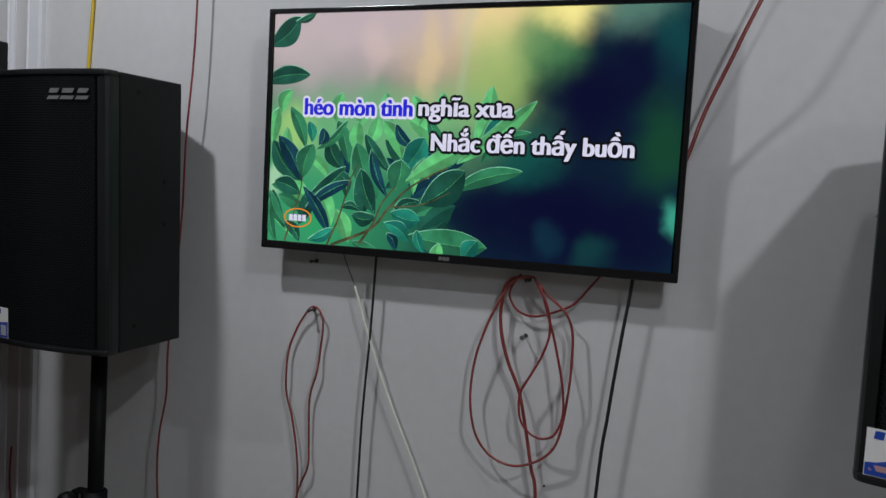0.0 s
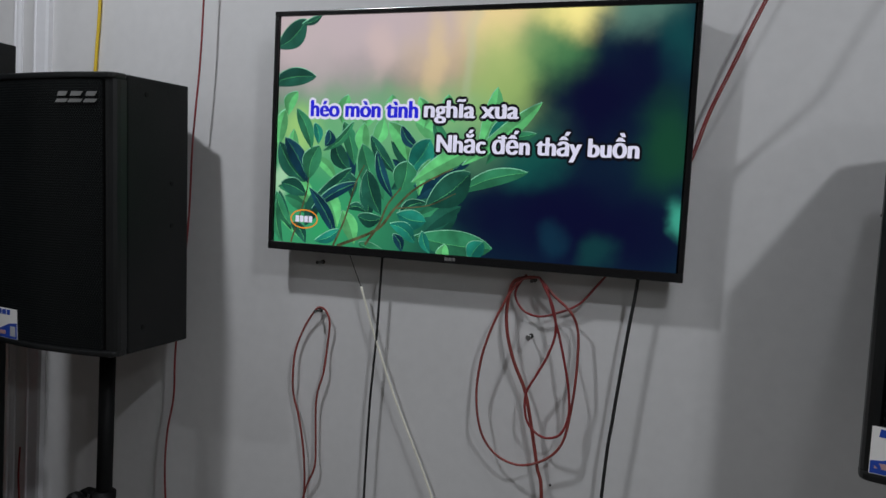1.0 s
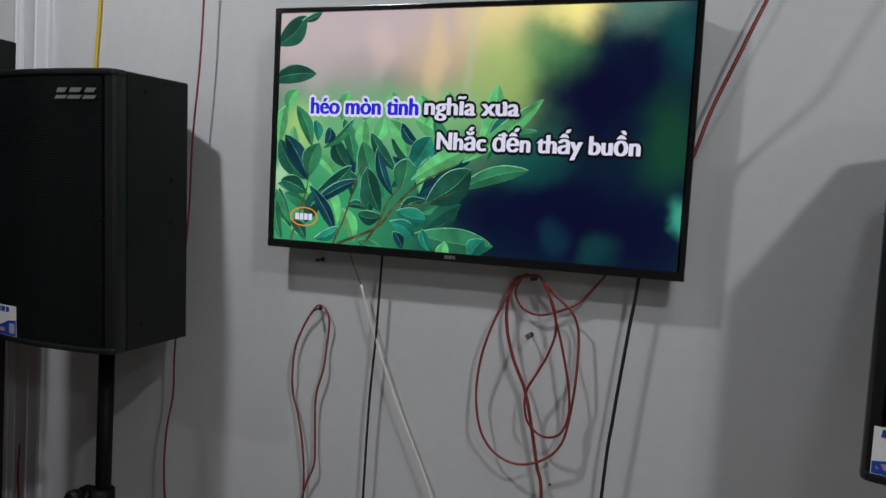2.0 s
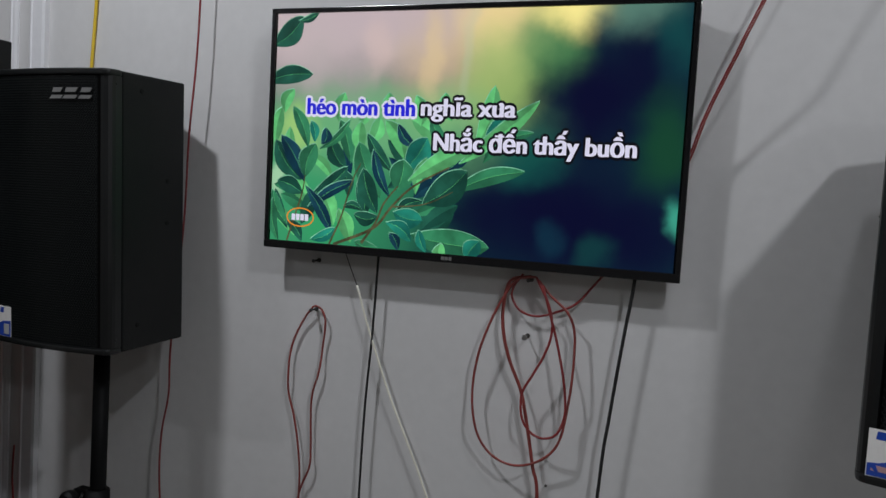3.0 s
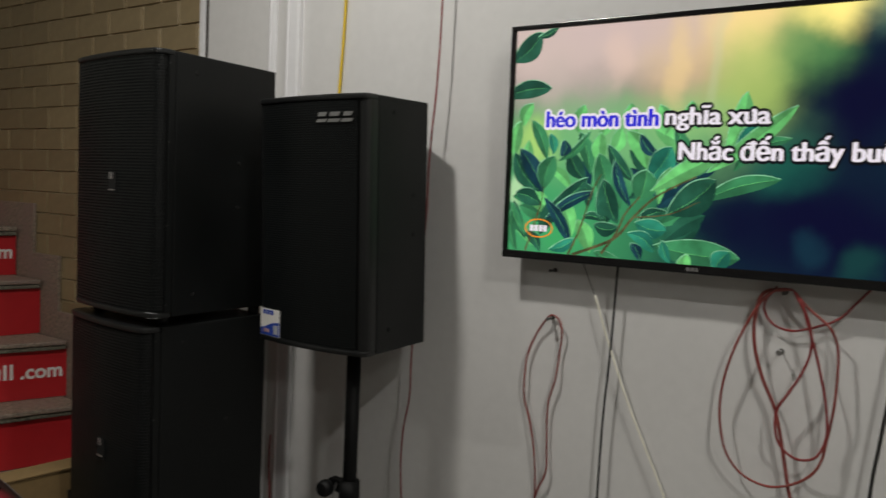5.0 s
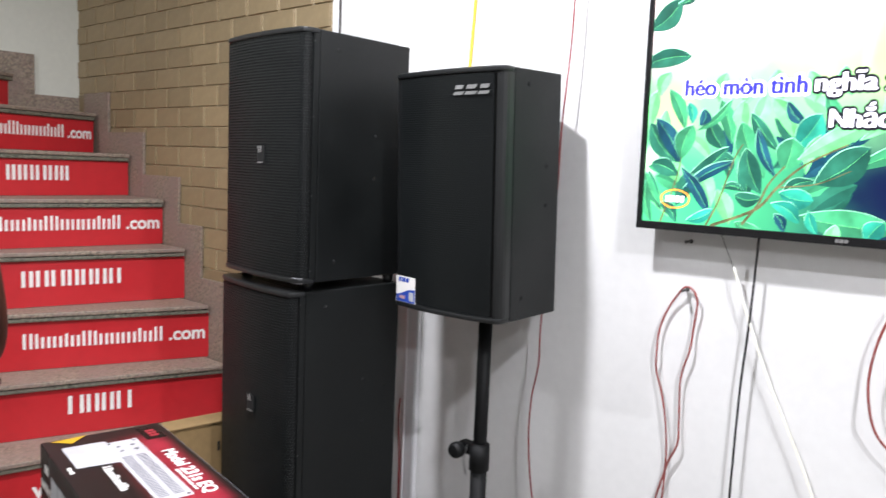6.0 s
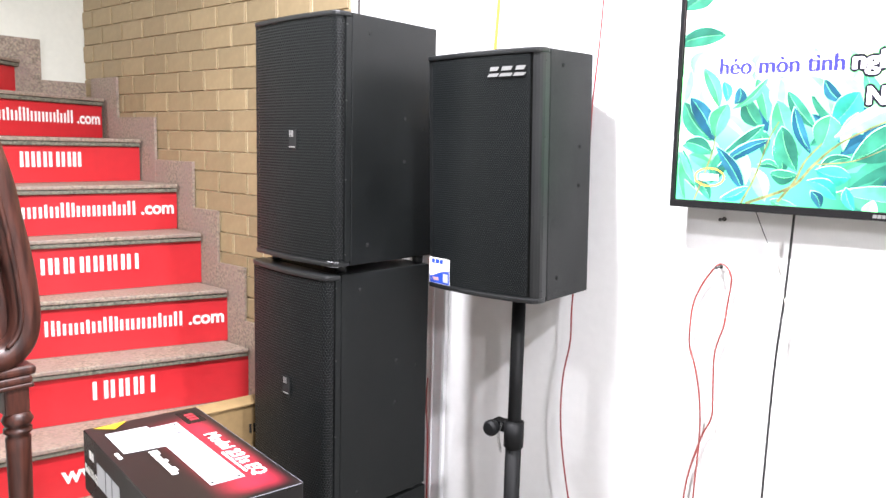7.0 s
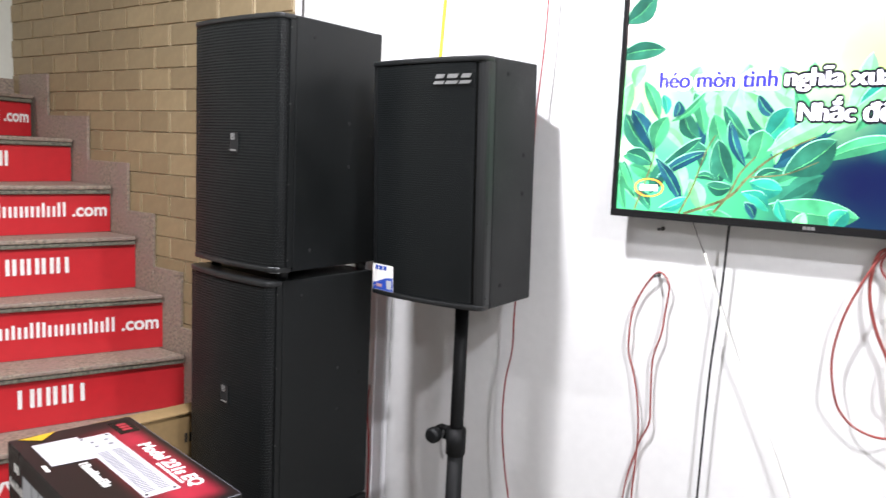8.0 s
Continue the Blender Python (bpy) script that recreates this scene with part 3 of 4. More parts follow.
def soft_picture(name, ground, blobs, strength):
    """A blurred picture of light on a screen: soft patches of colour laid over one another."""
    m, n, l, b = nodes_of(name)
    co = n.new("ShaderNodeTexCoord")
    wob = n.new("ShaderNodeTexNoise"); wob.inputs["Scale"].default_value, wob.inputs["Detail"].default_value = 8, 5
    l.new(co.outputs["Object"], wob.inputs["Vector"])
    warp = n.new("ShaderNodeVectorMath"); warp.operation = "MULTIPLY_ADD"
    l.new(wob.outputs["Color"], warp.inputs[0]); warp.inputs[1].default_value = (0.09, 0, 0.09); l.new(co.outputs["Object"], warp.inputs[2])
    last = None
    for cx, cz, rx, rz, col, most in blobs:
        mp, ln, mr, mx = n.new("ShaderNodeMapping"), n.new("ShaderNodeVectorMath"), n.new("ShaderNodeMapRange"), n.new("ShaderNodeMix")
        mp.vector_type = "TEXTURE"
        mp.inputs["Location"].default_value, mp.inputs["Scale"].default_value = (cx + 0.045, 0, cz + 0.045), (rx, 100, rz)
        l.new(warp.outputs[0], mp.inputs["Vector"])
        ln.operation = "LENGTH"
        l.new(mp.outputs[0], ln.inputs[0])
        mr.interpolation_type = "SMOOTHERSTEP"
        mr.inputs["From Min"].default_value, mr.inputs["From Max"].default_value = 1.0, 0.1
        mr.inputs["To Max"].default_value = most
        l.new(ln.outputs["Value"], mr.inputs["Value"])
        mx.data_type = "RGBA"
        l.new(mr.outputs[0], mx.inputs["Factor"])
        if last is None:
            mx.inputs["A"].default_value = (*ground, 1)
        else:
            l.new(last, mx.inputs["A"])
        mx.inputs["B"].default_value = (*col, 1)
        last = mx.outputs["Result"]
    l.new(last, b.inputs["Emission Color"])
    b.inputs["Emission Strength"].default_value = strength
    b.inputs["Base Color"].default_value = (0.002, 0.002, 0.002, 1)
    b.inputs["Specular IOR Level"].default_value = 0.2
    b.inputs["Roughness"].default_value = 0.3
    return m


NAVY, PALE, LIME = (0.002, 0.0025, 0.024), (0.52, 0.43, 0.44), (0.36, 0.52, 0.15)
M_PICTURE = soft_picture("screen_picture", (0.003, 0.014, 0.032), [
    (0.05, 0.10, 0.50, 0.40, (0.04, 0.30, 0.13), 1.0), (0.25, 0.26, 0.50, 0.16, (0.15, 0.42, 0.19), 0.9),
    (0.10, 0.50, 0.62, 0.26, PALE, 1.0), (0.12, 0.50, 0.40, 0.22, PALE, 0.9), (0.42, 0.46, 0.24, 0.22, (0.66, 0.50, 0.32), 0.8), (0.30, 0.50, 0.30, 0.12, (0.52, 0.42, 0.45), 0.8),
    (0.52, 0.50, 0.16, 0.16, (0.85, 0.66, 0.30), 0.9), (0.52, 0.36, 0.13, 0.17, LIME, 0.75), (0.40, 0.30, 0.16, 0.09, (0.26, 0.50, 0.20), 0.6),
    (0.62, 0.43, 0.12, 0.14, (0.10, 0.30, 0.10), 0.7), (0.66, 0.51, 0.13, 0.09, (1.0, 0.86, 0.30), 0.95), (0.78, 0.50, 0.12, 0.09, (0.10, 0.22, 0.17), 0.9), (0.85, 0.42, 0.06, 0.12, (0.006, 0.07, 0.07), 0.8),
    (0.70, 0.32, 0.15, 0.17, NAVY, 0.98), (0.66, 0.09, 0.30, 0.16, NAVY, 0.98), (0.80, 0.38, 0.10, 0.14, NAVY, 0.8), (0.80, 0.06, 0.12, 0.12, NAVY, 0.7), (0.48, 0.09, 0.10, 0.09, NAVY, 0.75), (0.58, 0.20, 0.11, 0.08, (0.006, 0.085, 0.07), 0.8), (0.84, 0.24, 0.09, 0.14, (0.008, 0.06, 0.026), 0.85),
    (0.87, 0.10, 0.035, 0.06, (0.05, 0.36, 0.25), 0.9), (0.72, 0.03, 0.06, 0.07, (0.005, 0.04, 0.045), 0.9), (0.63, 0.05, 0.05, 0.05, (0.004, 0.025, 0.05), 0.9),
    (0.45, 0.42, 0.022, 0.22, (0.46, 0.54, 0.40), 0.25), (0.24, 0.42, 0.06, 0.12, (0.66, 0.50, 0.46), 0.5), (0.37, 0.41, 0.035, 0.14, (0.72, 0.55, 0.30), 0.55), (0.10, 0.38, 0.06, 0.10, (0.46, 0.40, 0.40), 0.5), (0.06, 0.25, 0.08, 0.09, (0.36, 0.60, 0.18), 0.8), (0.01, 0.14, 0.04, 0.07, (0.42, 0.66, 0.42), 0.8), (0.14, 0.05, 0.10, 0.08, (0.03, 0.34, 0.12), 0.7)], 1.2)
SHADES = [(0.008, 0.062, 0.044), (0.022, 0.14, 0.070), (0.09, 0.35, 0.13), (0.004, 0.034, 0.060), (0.010, 0.15, 0.115)]
LEAF_TONES = [(glow("leaf_glow", c, 1.0, 0.35, 22), glow("leaf_glow_pale_half", (c[0] * 1.5 + 0.003, c[1] * 1.65 + 0.003, c[2] * 1.5 + 0.003), 1.0, 0.35, 22)) for c in SHADES]
M_RIM = glow("leaf_glow_rim", (0.22, 0.56, 0.36), 1.0, 0.6, 30)
M_TWIG = glow("twig_glow", (0.085, 0.085, 0.04), 1.0, 0.5, 40)
M_TXTWHITE = glow("caption_glow_white", (0.80, 0.78, 0.95), 1.0, 0.05)
M_TXTBLUE = glow("caption_glow_blue", (0.02, 0.02, 0.72), 1.0, 0.05)
M_TXTBLACK = glow("caption_dark", (0.004, 0.004, 0.008), 1.0, 0.05)
M_RING = glow("ring_glow_orange", (0.85, 0.28, 0.03), 1.0, 0.1)

tv = thing("television", "black flat-screen television on the wall showing karaoke lyrics", "television", pose(-0.4565, 1.5465, 1.4535, 0.8, 0, 0.6))
HX = 0.4505
part("back_shell", prism([(-HX + 0.004, 0.006), (HX - 0.004, 0.006), (HX - 0.03, 0.03), (-HX + 0.03, 0.03)], 0.006, 0.52, 0.004), M_TVBACK, tv)
part("electronics_bulge", block(-0.30, 0.30, 0.028, 0.045, 0.02, 0.30, 0.01), M_TVBACK, tv)
part("bezel", block(-HX, HX, -0.004, 0.008, 0, 0.018, 0.002), M_TVCASE, tv)
part("bezel", block(-HX, HX, -0.004, 0.008, 0.5155, 0.5265, 0.002), M_TVCASE, tv)
part("bezel", block(-HX, -HX + 0.0105, -0.0036, 0.008, 0.018, 0.5155, 0.002), M_TVCASE, tv)
part("bezel", block(HX - 0.0105, HX, -0.0036, 0.008, 0.018, 0.5155, 0.002), M_TVCASE, tv)
part("badge", letter_bars([0.007, 0.007, 0.006], 0.007, 0.0015, Matrix.Translation((-0.024, -0.0043, 0.0055)) @ pose(0, 0, 0, 90)), M_BADGE, tv, "small silver maker's badge as plain shapes")
screen = part("screen", block(0, SW, 0, 0.003, 0, SH), M_PICTURE, tv, "glowing screen with a blurred green garden")
screen.matrix_basis = pose(-SW / 2, -0.0005, 0.018)
# leaves in the picture: foot, tip, half width, tone
CORNER = [(-0.010, 0.428, 0.064, 0.490, 0.023, 0), (0.053, 0.480, 0.103, 0.498, 0.007, 0), (-0.026, 0.348, 0.094, 0.366, 0.018, 0)]
BEHIND = [(0.027, 0.282, 0.049, 0.334, 0.014, 2), (0.006, 0.213, 0.019, 0.294, 0.015, 2), (0.161, 0.266, 0.174, 0.327, 0.014, 2), (0.215, 0.256, 0.225, 0.315, 0.015, 2), (0.293, 0.269, 0.277, 0.328, 0.015, 2), (0.351, 0.259, 0.339, 0.323, 0.014, 2), (0.419, 0.272, 0.403, 0.329, 0.014, 2), (0.054, 0.158, 0.043, 0.251, 0.014, 2), (0.159, 0.040, 0.120, 0.124, 0.019, 2), (0.201, 0.006, 0.170, 0.078, 0.017, 2)]
LEFT = [(0.076, 0.135, 0.007, 0.222, 0.020, 0), (0.084, 0.132, 0.021, 0.233, 0.018, 3), (0.084, 0.142, 0.108, 0.217, 0.020, 1), (0.090, 0.207, 0.049, 0.296, 0.014, 1), (0.117, 0.205, 0.190, 0.271, 0.008, 1), (0.105, 0.220, 0.095, 0.266, 0.010, 4), (0.122, 0.215, 0.131, 0.252, 0.012, 3), (0.102, 0.105, 0.189, 0.170, 0.015, 0), (0.093, 0.076, 0.205, 0.141, 0.011, 3), (0.081, 0.107, 0.015, 0.132, 0.017, 0), (0.086, 0.125, 0.155, 0.025, 0.013, 3), (0.049, 0.033, 0.003, 0.112, 0.013, 1), (0.024, -0.005, 0.005, 0.093, 0.011, 1), (0.082, 0.001, 0.043, 0.045, 0.012, 0), (0.104, 0.007, 0.164, 0.036, 0.011, 4)]
MIDDLE = [(0.185, 0.164, 0.144, 0.230, 0.018, 0), (0.195, 0.177, 0.166, 0.270, 0.015, 1), (0.219, 0.196, 0.215, 0.268, 0.015, 2), (0.237, 0.220, 0.259, 0.277, 0.015, 2), (0.192, 0.104, 0.170, 0.164, 0.013, 0), (0.231, 0.060, 0.218, 0.151, 0.017, 0), (0.268, 0.106, 0.212, 0.223, 0.024, 1), (0.262, 0.074, 0.225, 0.168, 0.020, 0), (0.293, 0.163, 0.231, 0.242, 0.013, 0), (0.289, 0.109, 0.247, 0.209, 0.011, 3), (0.318, 0.191, 0.272, 0.271, 0.017, 2), (0.347, 0.216, 0.301, 0.264, 0.011, 3), (0.322, 0.170, 0.368, 0.237, 0.024, 4), (0.304, 0.124, 0.318, 0.190, 0.026, 1), (0.347, 0.118, 0.370, 0.196, 0.010, 2)]
RIGHT = [(0.422, 0.218, 0.374, 0.279, 0.012, 1), (0.407, 0.168, 0.460, 0.231, 0.013, 3), (0.473, 0.220, 0.508, 0.344, 0.018, 2), (0.491, 0.234, 0.543, 0.286, 0.011, 4), (0.439, 0.185, 0.600, 0.315, 0.015, 2), (0.329, 0.145, 0.473, 0.225, 0.017, 2), (0.495, 0.210, 0.592, 0.253, 0.010, 1), (0.428, 0.126, 0.579, 0.176, 0.015, 1), (0.364, 0.099, 0.459, 0.172, 0.029, 0)]
LOW = [(0.364, 0.106, 0.304, 0.074, 0.011, 0), (0.299, 0.079, 0.366, 0.066, 0.019, 4), (0.284, 0.056, 0.343, 0.020, 0.014, 4), (0.265, 0.067, 0.208, 0.068, 0.014, 0), (0.228, 0.077, 0.181, 0.084, 0.008, 0), (0.341, 0.034, 0.514, 0.019, 0.027, 1), (0.378, -0.001, 0.359, 0.045, 0.010, 4), (0.419, -0.015, 0.410, 0.021, 0.013, 2), (0.465, -0.011, 0.493, 0.032, 0.017, 4), (0.314, -0.002, 0.293, 0.035, 0.010, 3), (0.269, -0.001, 0.212, 0.010, 0.011, 1)]


def on_screen(p):
    return min(max(p.x, 0.0), SW), min(max(p.y, 0.0), SH)


def leaf_outline(x0, z0, x1, z1, hw, bend):
    a, b = Vector((x0, z0)), Vector((x1, z1))
    d = b - a
    side = Vector((-d.y, d.x)).normalized()
    left, right, mid = [], [], []
    for k in range(13):
        s = k / 12
        c = a + (b - a) * s + side * bend * math.sin(math.pi * s)
        w = hw * math.sin(math.pi * s ** 1.15) ** 0.75
        left.append(c + side * w)
        right.append(c - side * w)
        mid.append(c)
    return left, right, mid


def picture_leaf(x0, z0, x1, z1, hw, tone, yy, rim):
    bend = random.choice((-1, 1)) * random.uniform(0.004, 0.010)
    d = 1 if random.random() < 0.5 else -1
    # a bright edge where light catches the leaf's upper side, then the two halves
    sides = leaf_outline(x0, z0, x1, z1, hw, bend)
    rows3 = (sides[0], sides[2], sides[1]) if d > 0 else (sides[1], sides[2], sides[0])
    for shift, deep, rows in ((rim, 0.0, [(M_RIM, 0, 2)]), (0.0, 0.00001, [(LEAF_TONES[tone][0], 0, 1), (LEAF_TONES[tone][1], 1, 2)])):
        if deep == 0.0 and rim == 0.0:
            continue
        for mt, i, j in rows:
            verts = []
            for p, q in zip(rows3[i], rows3[j]):
                for e in (p, q):
                    u, v = on_screen(e + Vector((-0.5, 1.0)) * shift)
                    verts.append((u, yy - deep, v))
            part("picture_leaf", (verts, [], [(2 * k, 2 * k + 1, 2 * k + 3, 2 * k + 2) for k in range(12)]), mt, screen)
    if rim > 0:
        left, right, mid = leaf_outline(x0, z0, x1, z1, 0.00035, bend)
        vein = [(u, yy - 0.000016, v) for lf, rt in zip(left, right) for u, v in (on_screen(lf), on_screen(rt))]
        part("picture_vein", (vein, [], [(2 * k, 2 * k + 1, 2 * k + 3, 2 * k + 2) for k in range(12)]), LEAF_TONES[2][1], screen)


layer = 0
for k in range(24):
    cx, cz = random.choice(((0.06, 0.06), (0.20, 0.10), (0.30, 0.10), (0.40, 0.16), (0.46, 0.19), (0.36, 0.05)))
    a = random.uniform(0.2, 2.9)
    fx, fz, ln = cx + random.uniform(-0.05, 0.05), cz + random.uniform(-0.05, 0.04), random.uniform(0.07, 0.12)
    layer += 1
    picture_leaf(fx, fz, fx + ln * math.cos(a), fz + ln * math.sin(a), random.uniform(0.012, 0.02), random.choice((0, 0, 1, 1, 3, 2)), -0.0006 - 0.00002 * layer, 0.0)
for bunch in (CORNER, BEHIND, MIDDLE, LEFT, RIGHT, LOW):
    for x0, z0, x1, z1, hw, tone in bunch:
        layer += 1
        picture_leaf(x0, z0, x1, z1, hw * 1.12, tone, -0.0006 - 0.00002 * layer, 0.0016)
for twig, r in (([(0.161, 0.0), (0.253, 0.041), (0.291, 0.085), (0.327, 0.123), (0.364, 0.149), (0.42, 0.178)], 0.0034), ([(0.151, 0.0), (0.177, 0.06), (0.201, 0.141), (0.219, 0.178)], 0.0024),
                ([(0.045, 0.001), (0.078, 0.104), (0.085, 0.147)], 0.0022), ([(0.228, 0.008), (0.259, 0.053), (0.277, 0.096), (0.307, 0.134)], 0.003), ([(0.30, 0.09), (0.37, 0.10), (0.43, 0.128)], 0.0016)):
    part("picture_twig", tube([(u, -0.00255, v) for u, v in twig], lambda s, r=r: r * (1.15 - 0.6 * s), 6, 6, flat=0.02), M_TWIG, screen)


def caption(text, x, z, size, width, face, edge, y):
    """Heavy lettering with an edge all round, from copies of the words a little apart."""
    m = Matrix.Translation((x, y, z)) @ pose(0, 0, 0, 90)
    for k in range(12):
        a = 2 * math.pi * k / 12
        lettering("caption_edge", text, size, m @ Matrix.Translation((0.0068 * math.cos(a), 0.0062 * math.sin(a), 0.00001 * k)), edge, screen, width=width, deep=0.0)
    for k in range(7):
        lettering("caption", text, size, m @ Matrix.Translation((0.0007 * (k - 3), 0.0005 * (k % 2), 0.0003 + 0.00001 * k)), face, screen, width=width, deep=0.0)


caption("héo mòn tình", 0.083, 0.2800, 0.051, 0.250, M_TXTBLUE, M_TXTWHITE, -0.0030)
caption("nghĩa xua", 0.349, 0.2820, 0.051, 0.199, M_TXTWHITE, M_TXTBLACK, -0.0030)
caption("Nhắc đến thấy buồn", 0.380, 0.2115, 0.051, 0.406, M_TXTWHITE, M_TXTBLACK, -0.0030)
caption("’", 0.5165, 0.2755, 0.050, 0.0065, M_TXTWHITE, M_TXTBLACK, -0.0030)
ring = [(0.077 + 0.033 * math.cos(a), -0.0031, 0.054 + 0.020 * math.sin(a)) for a in [2 * math.pi * k / 24 for k in range(25)]]
part("channel_ring", tube(ring, 0.0017, 6, 2, flat=0.1), M_RING, screen, "orange ring mark")
part("channel_mark", letter_bars([0.009, 0.009, 0.009, 0.009], 0.014, 0.002, Matrix.Translation((0.0555, -0.0031, 0.047)) @ pose(0, 0, 0, 90), 0.0001), M_TXTWHITE, screen, "pale bars")
bracket = thing("wall_bracket", "black steel television wall bracket", "bracket", pose(-0.4565, WALL_Y, 1.62))
part("plate", block(-0.2, 0.2, -0.008, 0.0, 0, 0.2, 0.002), M_POLE, bracket)
for sx in (-0.16, 0.16):
    part("arm", block(sx - 0.012, sx + 0.012, -0.02, -0.006, -0.02, 0.22, 0.002), M_POLE, bracket)

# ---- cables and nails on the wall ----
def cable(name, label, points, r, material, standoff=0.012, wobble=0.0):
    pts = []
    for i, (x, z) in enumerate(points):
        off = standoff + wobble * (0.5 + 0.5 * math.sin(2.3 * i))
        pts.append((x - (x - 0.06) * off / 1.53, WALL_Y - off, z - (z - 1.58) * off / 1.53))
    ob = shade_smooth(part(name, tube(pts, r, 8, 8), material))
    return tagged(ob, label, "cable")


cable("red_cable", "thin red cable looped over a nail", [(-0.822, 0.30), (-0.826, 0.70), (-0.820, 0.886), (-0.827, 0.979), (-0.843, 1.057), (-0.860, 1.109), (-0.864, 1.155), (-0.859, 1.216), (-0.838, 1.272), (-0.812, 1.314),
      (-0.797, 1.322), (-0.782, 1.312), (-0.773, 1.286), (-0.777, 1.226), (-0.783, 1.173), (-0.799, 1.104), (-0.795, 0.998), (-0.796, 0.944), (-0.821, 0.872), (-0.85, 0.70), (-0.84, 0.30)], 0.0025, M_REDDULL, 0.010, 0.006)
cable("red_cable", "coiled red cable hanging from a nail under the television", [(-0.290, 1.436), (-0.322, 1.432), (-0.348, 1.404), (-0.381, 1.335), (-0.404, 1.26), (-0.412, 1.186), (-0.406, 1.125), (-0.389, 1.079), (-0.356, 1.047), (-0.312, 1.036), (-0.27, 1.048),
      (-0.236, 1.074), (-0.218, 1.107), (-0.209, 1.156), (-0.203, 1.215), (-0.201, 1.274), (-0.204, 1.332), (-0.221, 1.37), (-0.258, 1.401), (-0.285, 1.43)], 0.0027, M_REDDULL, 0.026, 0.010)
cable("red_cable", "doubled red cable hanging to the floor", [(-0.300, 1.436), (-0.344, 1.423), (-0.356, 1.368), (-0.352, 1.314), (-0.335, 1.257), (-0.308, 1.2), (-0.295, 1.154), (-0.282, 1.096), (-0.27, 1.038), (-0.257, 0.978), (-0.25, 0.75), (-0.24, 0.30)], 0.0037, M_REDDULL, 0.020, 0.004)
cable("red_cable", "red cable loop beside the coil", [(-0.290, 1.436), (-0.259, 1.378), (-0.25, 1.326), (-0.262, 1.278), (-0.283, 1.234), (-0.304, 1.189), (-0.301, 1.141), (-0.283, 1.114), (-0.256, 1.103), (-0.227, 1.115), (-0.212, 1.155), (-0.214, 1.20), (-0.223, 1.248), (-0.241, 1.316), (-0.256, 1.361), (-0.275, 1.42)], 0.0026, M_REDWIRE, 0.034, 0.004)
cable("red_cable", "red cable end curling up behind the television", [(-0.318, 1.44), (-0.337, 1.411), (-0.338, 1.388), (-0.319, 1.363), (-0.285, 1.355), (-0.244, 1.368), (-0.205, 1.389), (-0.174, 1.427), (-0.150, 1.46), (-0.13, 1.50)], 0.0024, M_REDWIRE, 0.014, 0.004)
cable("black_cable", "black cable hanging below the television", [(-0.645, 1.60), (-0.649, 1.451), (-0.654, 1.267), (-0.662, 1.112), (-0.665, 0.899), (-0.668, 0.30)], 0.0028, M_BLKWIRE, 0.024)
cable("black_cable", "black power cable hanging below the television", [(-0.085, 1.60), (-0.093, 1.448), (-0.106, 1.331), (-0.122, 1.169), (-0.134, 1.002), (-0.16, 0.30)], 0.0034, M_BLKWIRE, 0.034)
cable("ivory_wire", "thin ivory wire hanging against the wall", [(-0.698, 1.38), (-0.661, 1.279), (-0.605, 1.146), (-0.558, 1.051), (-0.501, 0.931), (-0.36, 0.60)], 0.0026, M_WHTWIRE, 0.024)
# Thin dark line, first read as a wall crack, built as a strand.
cable("ivory_wire", "thin dark line above the ivory wire", [(-0.735, 1.46), (-0.715, 1.415), (-0.698, 1.38)], 0.0010, M_BLKWIRE, 0.018)
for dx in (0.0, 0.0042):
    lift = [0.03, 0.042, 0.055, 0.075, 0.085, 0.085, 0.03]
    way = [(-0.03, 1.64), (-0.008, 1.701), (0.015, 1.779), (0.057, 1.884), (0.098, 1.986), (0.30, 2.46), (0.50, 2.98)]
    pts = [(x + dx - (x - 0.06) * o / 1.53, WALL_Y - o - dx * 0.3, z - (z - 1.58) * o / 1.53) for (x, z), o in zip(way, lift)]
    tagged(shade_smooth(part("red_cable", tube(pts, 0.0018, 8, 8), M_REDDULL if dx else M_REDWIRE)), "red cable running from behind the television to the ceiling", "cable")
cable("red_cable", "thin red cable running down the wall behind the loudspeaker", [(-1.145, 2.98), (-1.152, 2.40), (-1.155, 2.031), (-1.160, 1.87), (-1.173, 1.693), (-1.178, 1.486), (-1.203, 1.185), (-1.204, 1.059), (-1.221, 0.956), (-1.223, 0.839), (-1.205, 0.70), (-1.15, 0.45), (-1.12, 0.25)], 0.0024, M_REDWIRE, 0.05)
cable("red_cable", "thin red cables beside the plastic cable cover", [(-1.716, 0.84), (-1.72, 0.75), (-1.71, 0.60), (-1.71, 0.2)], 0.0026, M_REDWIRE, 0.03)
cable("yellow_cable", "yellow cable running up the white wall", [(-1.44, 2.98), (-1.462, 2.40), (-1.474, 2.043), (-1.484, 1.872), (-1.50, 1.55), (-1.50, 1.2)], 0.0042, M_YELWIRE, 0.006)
for nx, nz, r in ((-0.797, 1.316, 0.004), (-0.300, 1.313, 0.006), (-0.300, 1.43, 0.004), (-0.797, 1.428, 0.004)):
    nail = thing("nail", "small dark steel nail in the wall", "nail", pose(nx, WALL_Y, nz))
    part("shank", rod(0.0026, 0.030, pose(0, 0.004, 0, 90), 8), M_DULL, nail)
    part("head", rod(r, 0.0025, pose(0, -0.026, 0, 90), 12, w=0.0006), M_STEEL if r > 0.005 else M_DULL, nail)
    part("plug", rod(0.005, 0.002, pose(0, 0, 0, 90), 12), M_LINE, nail, "dark wall plug")
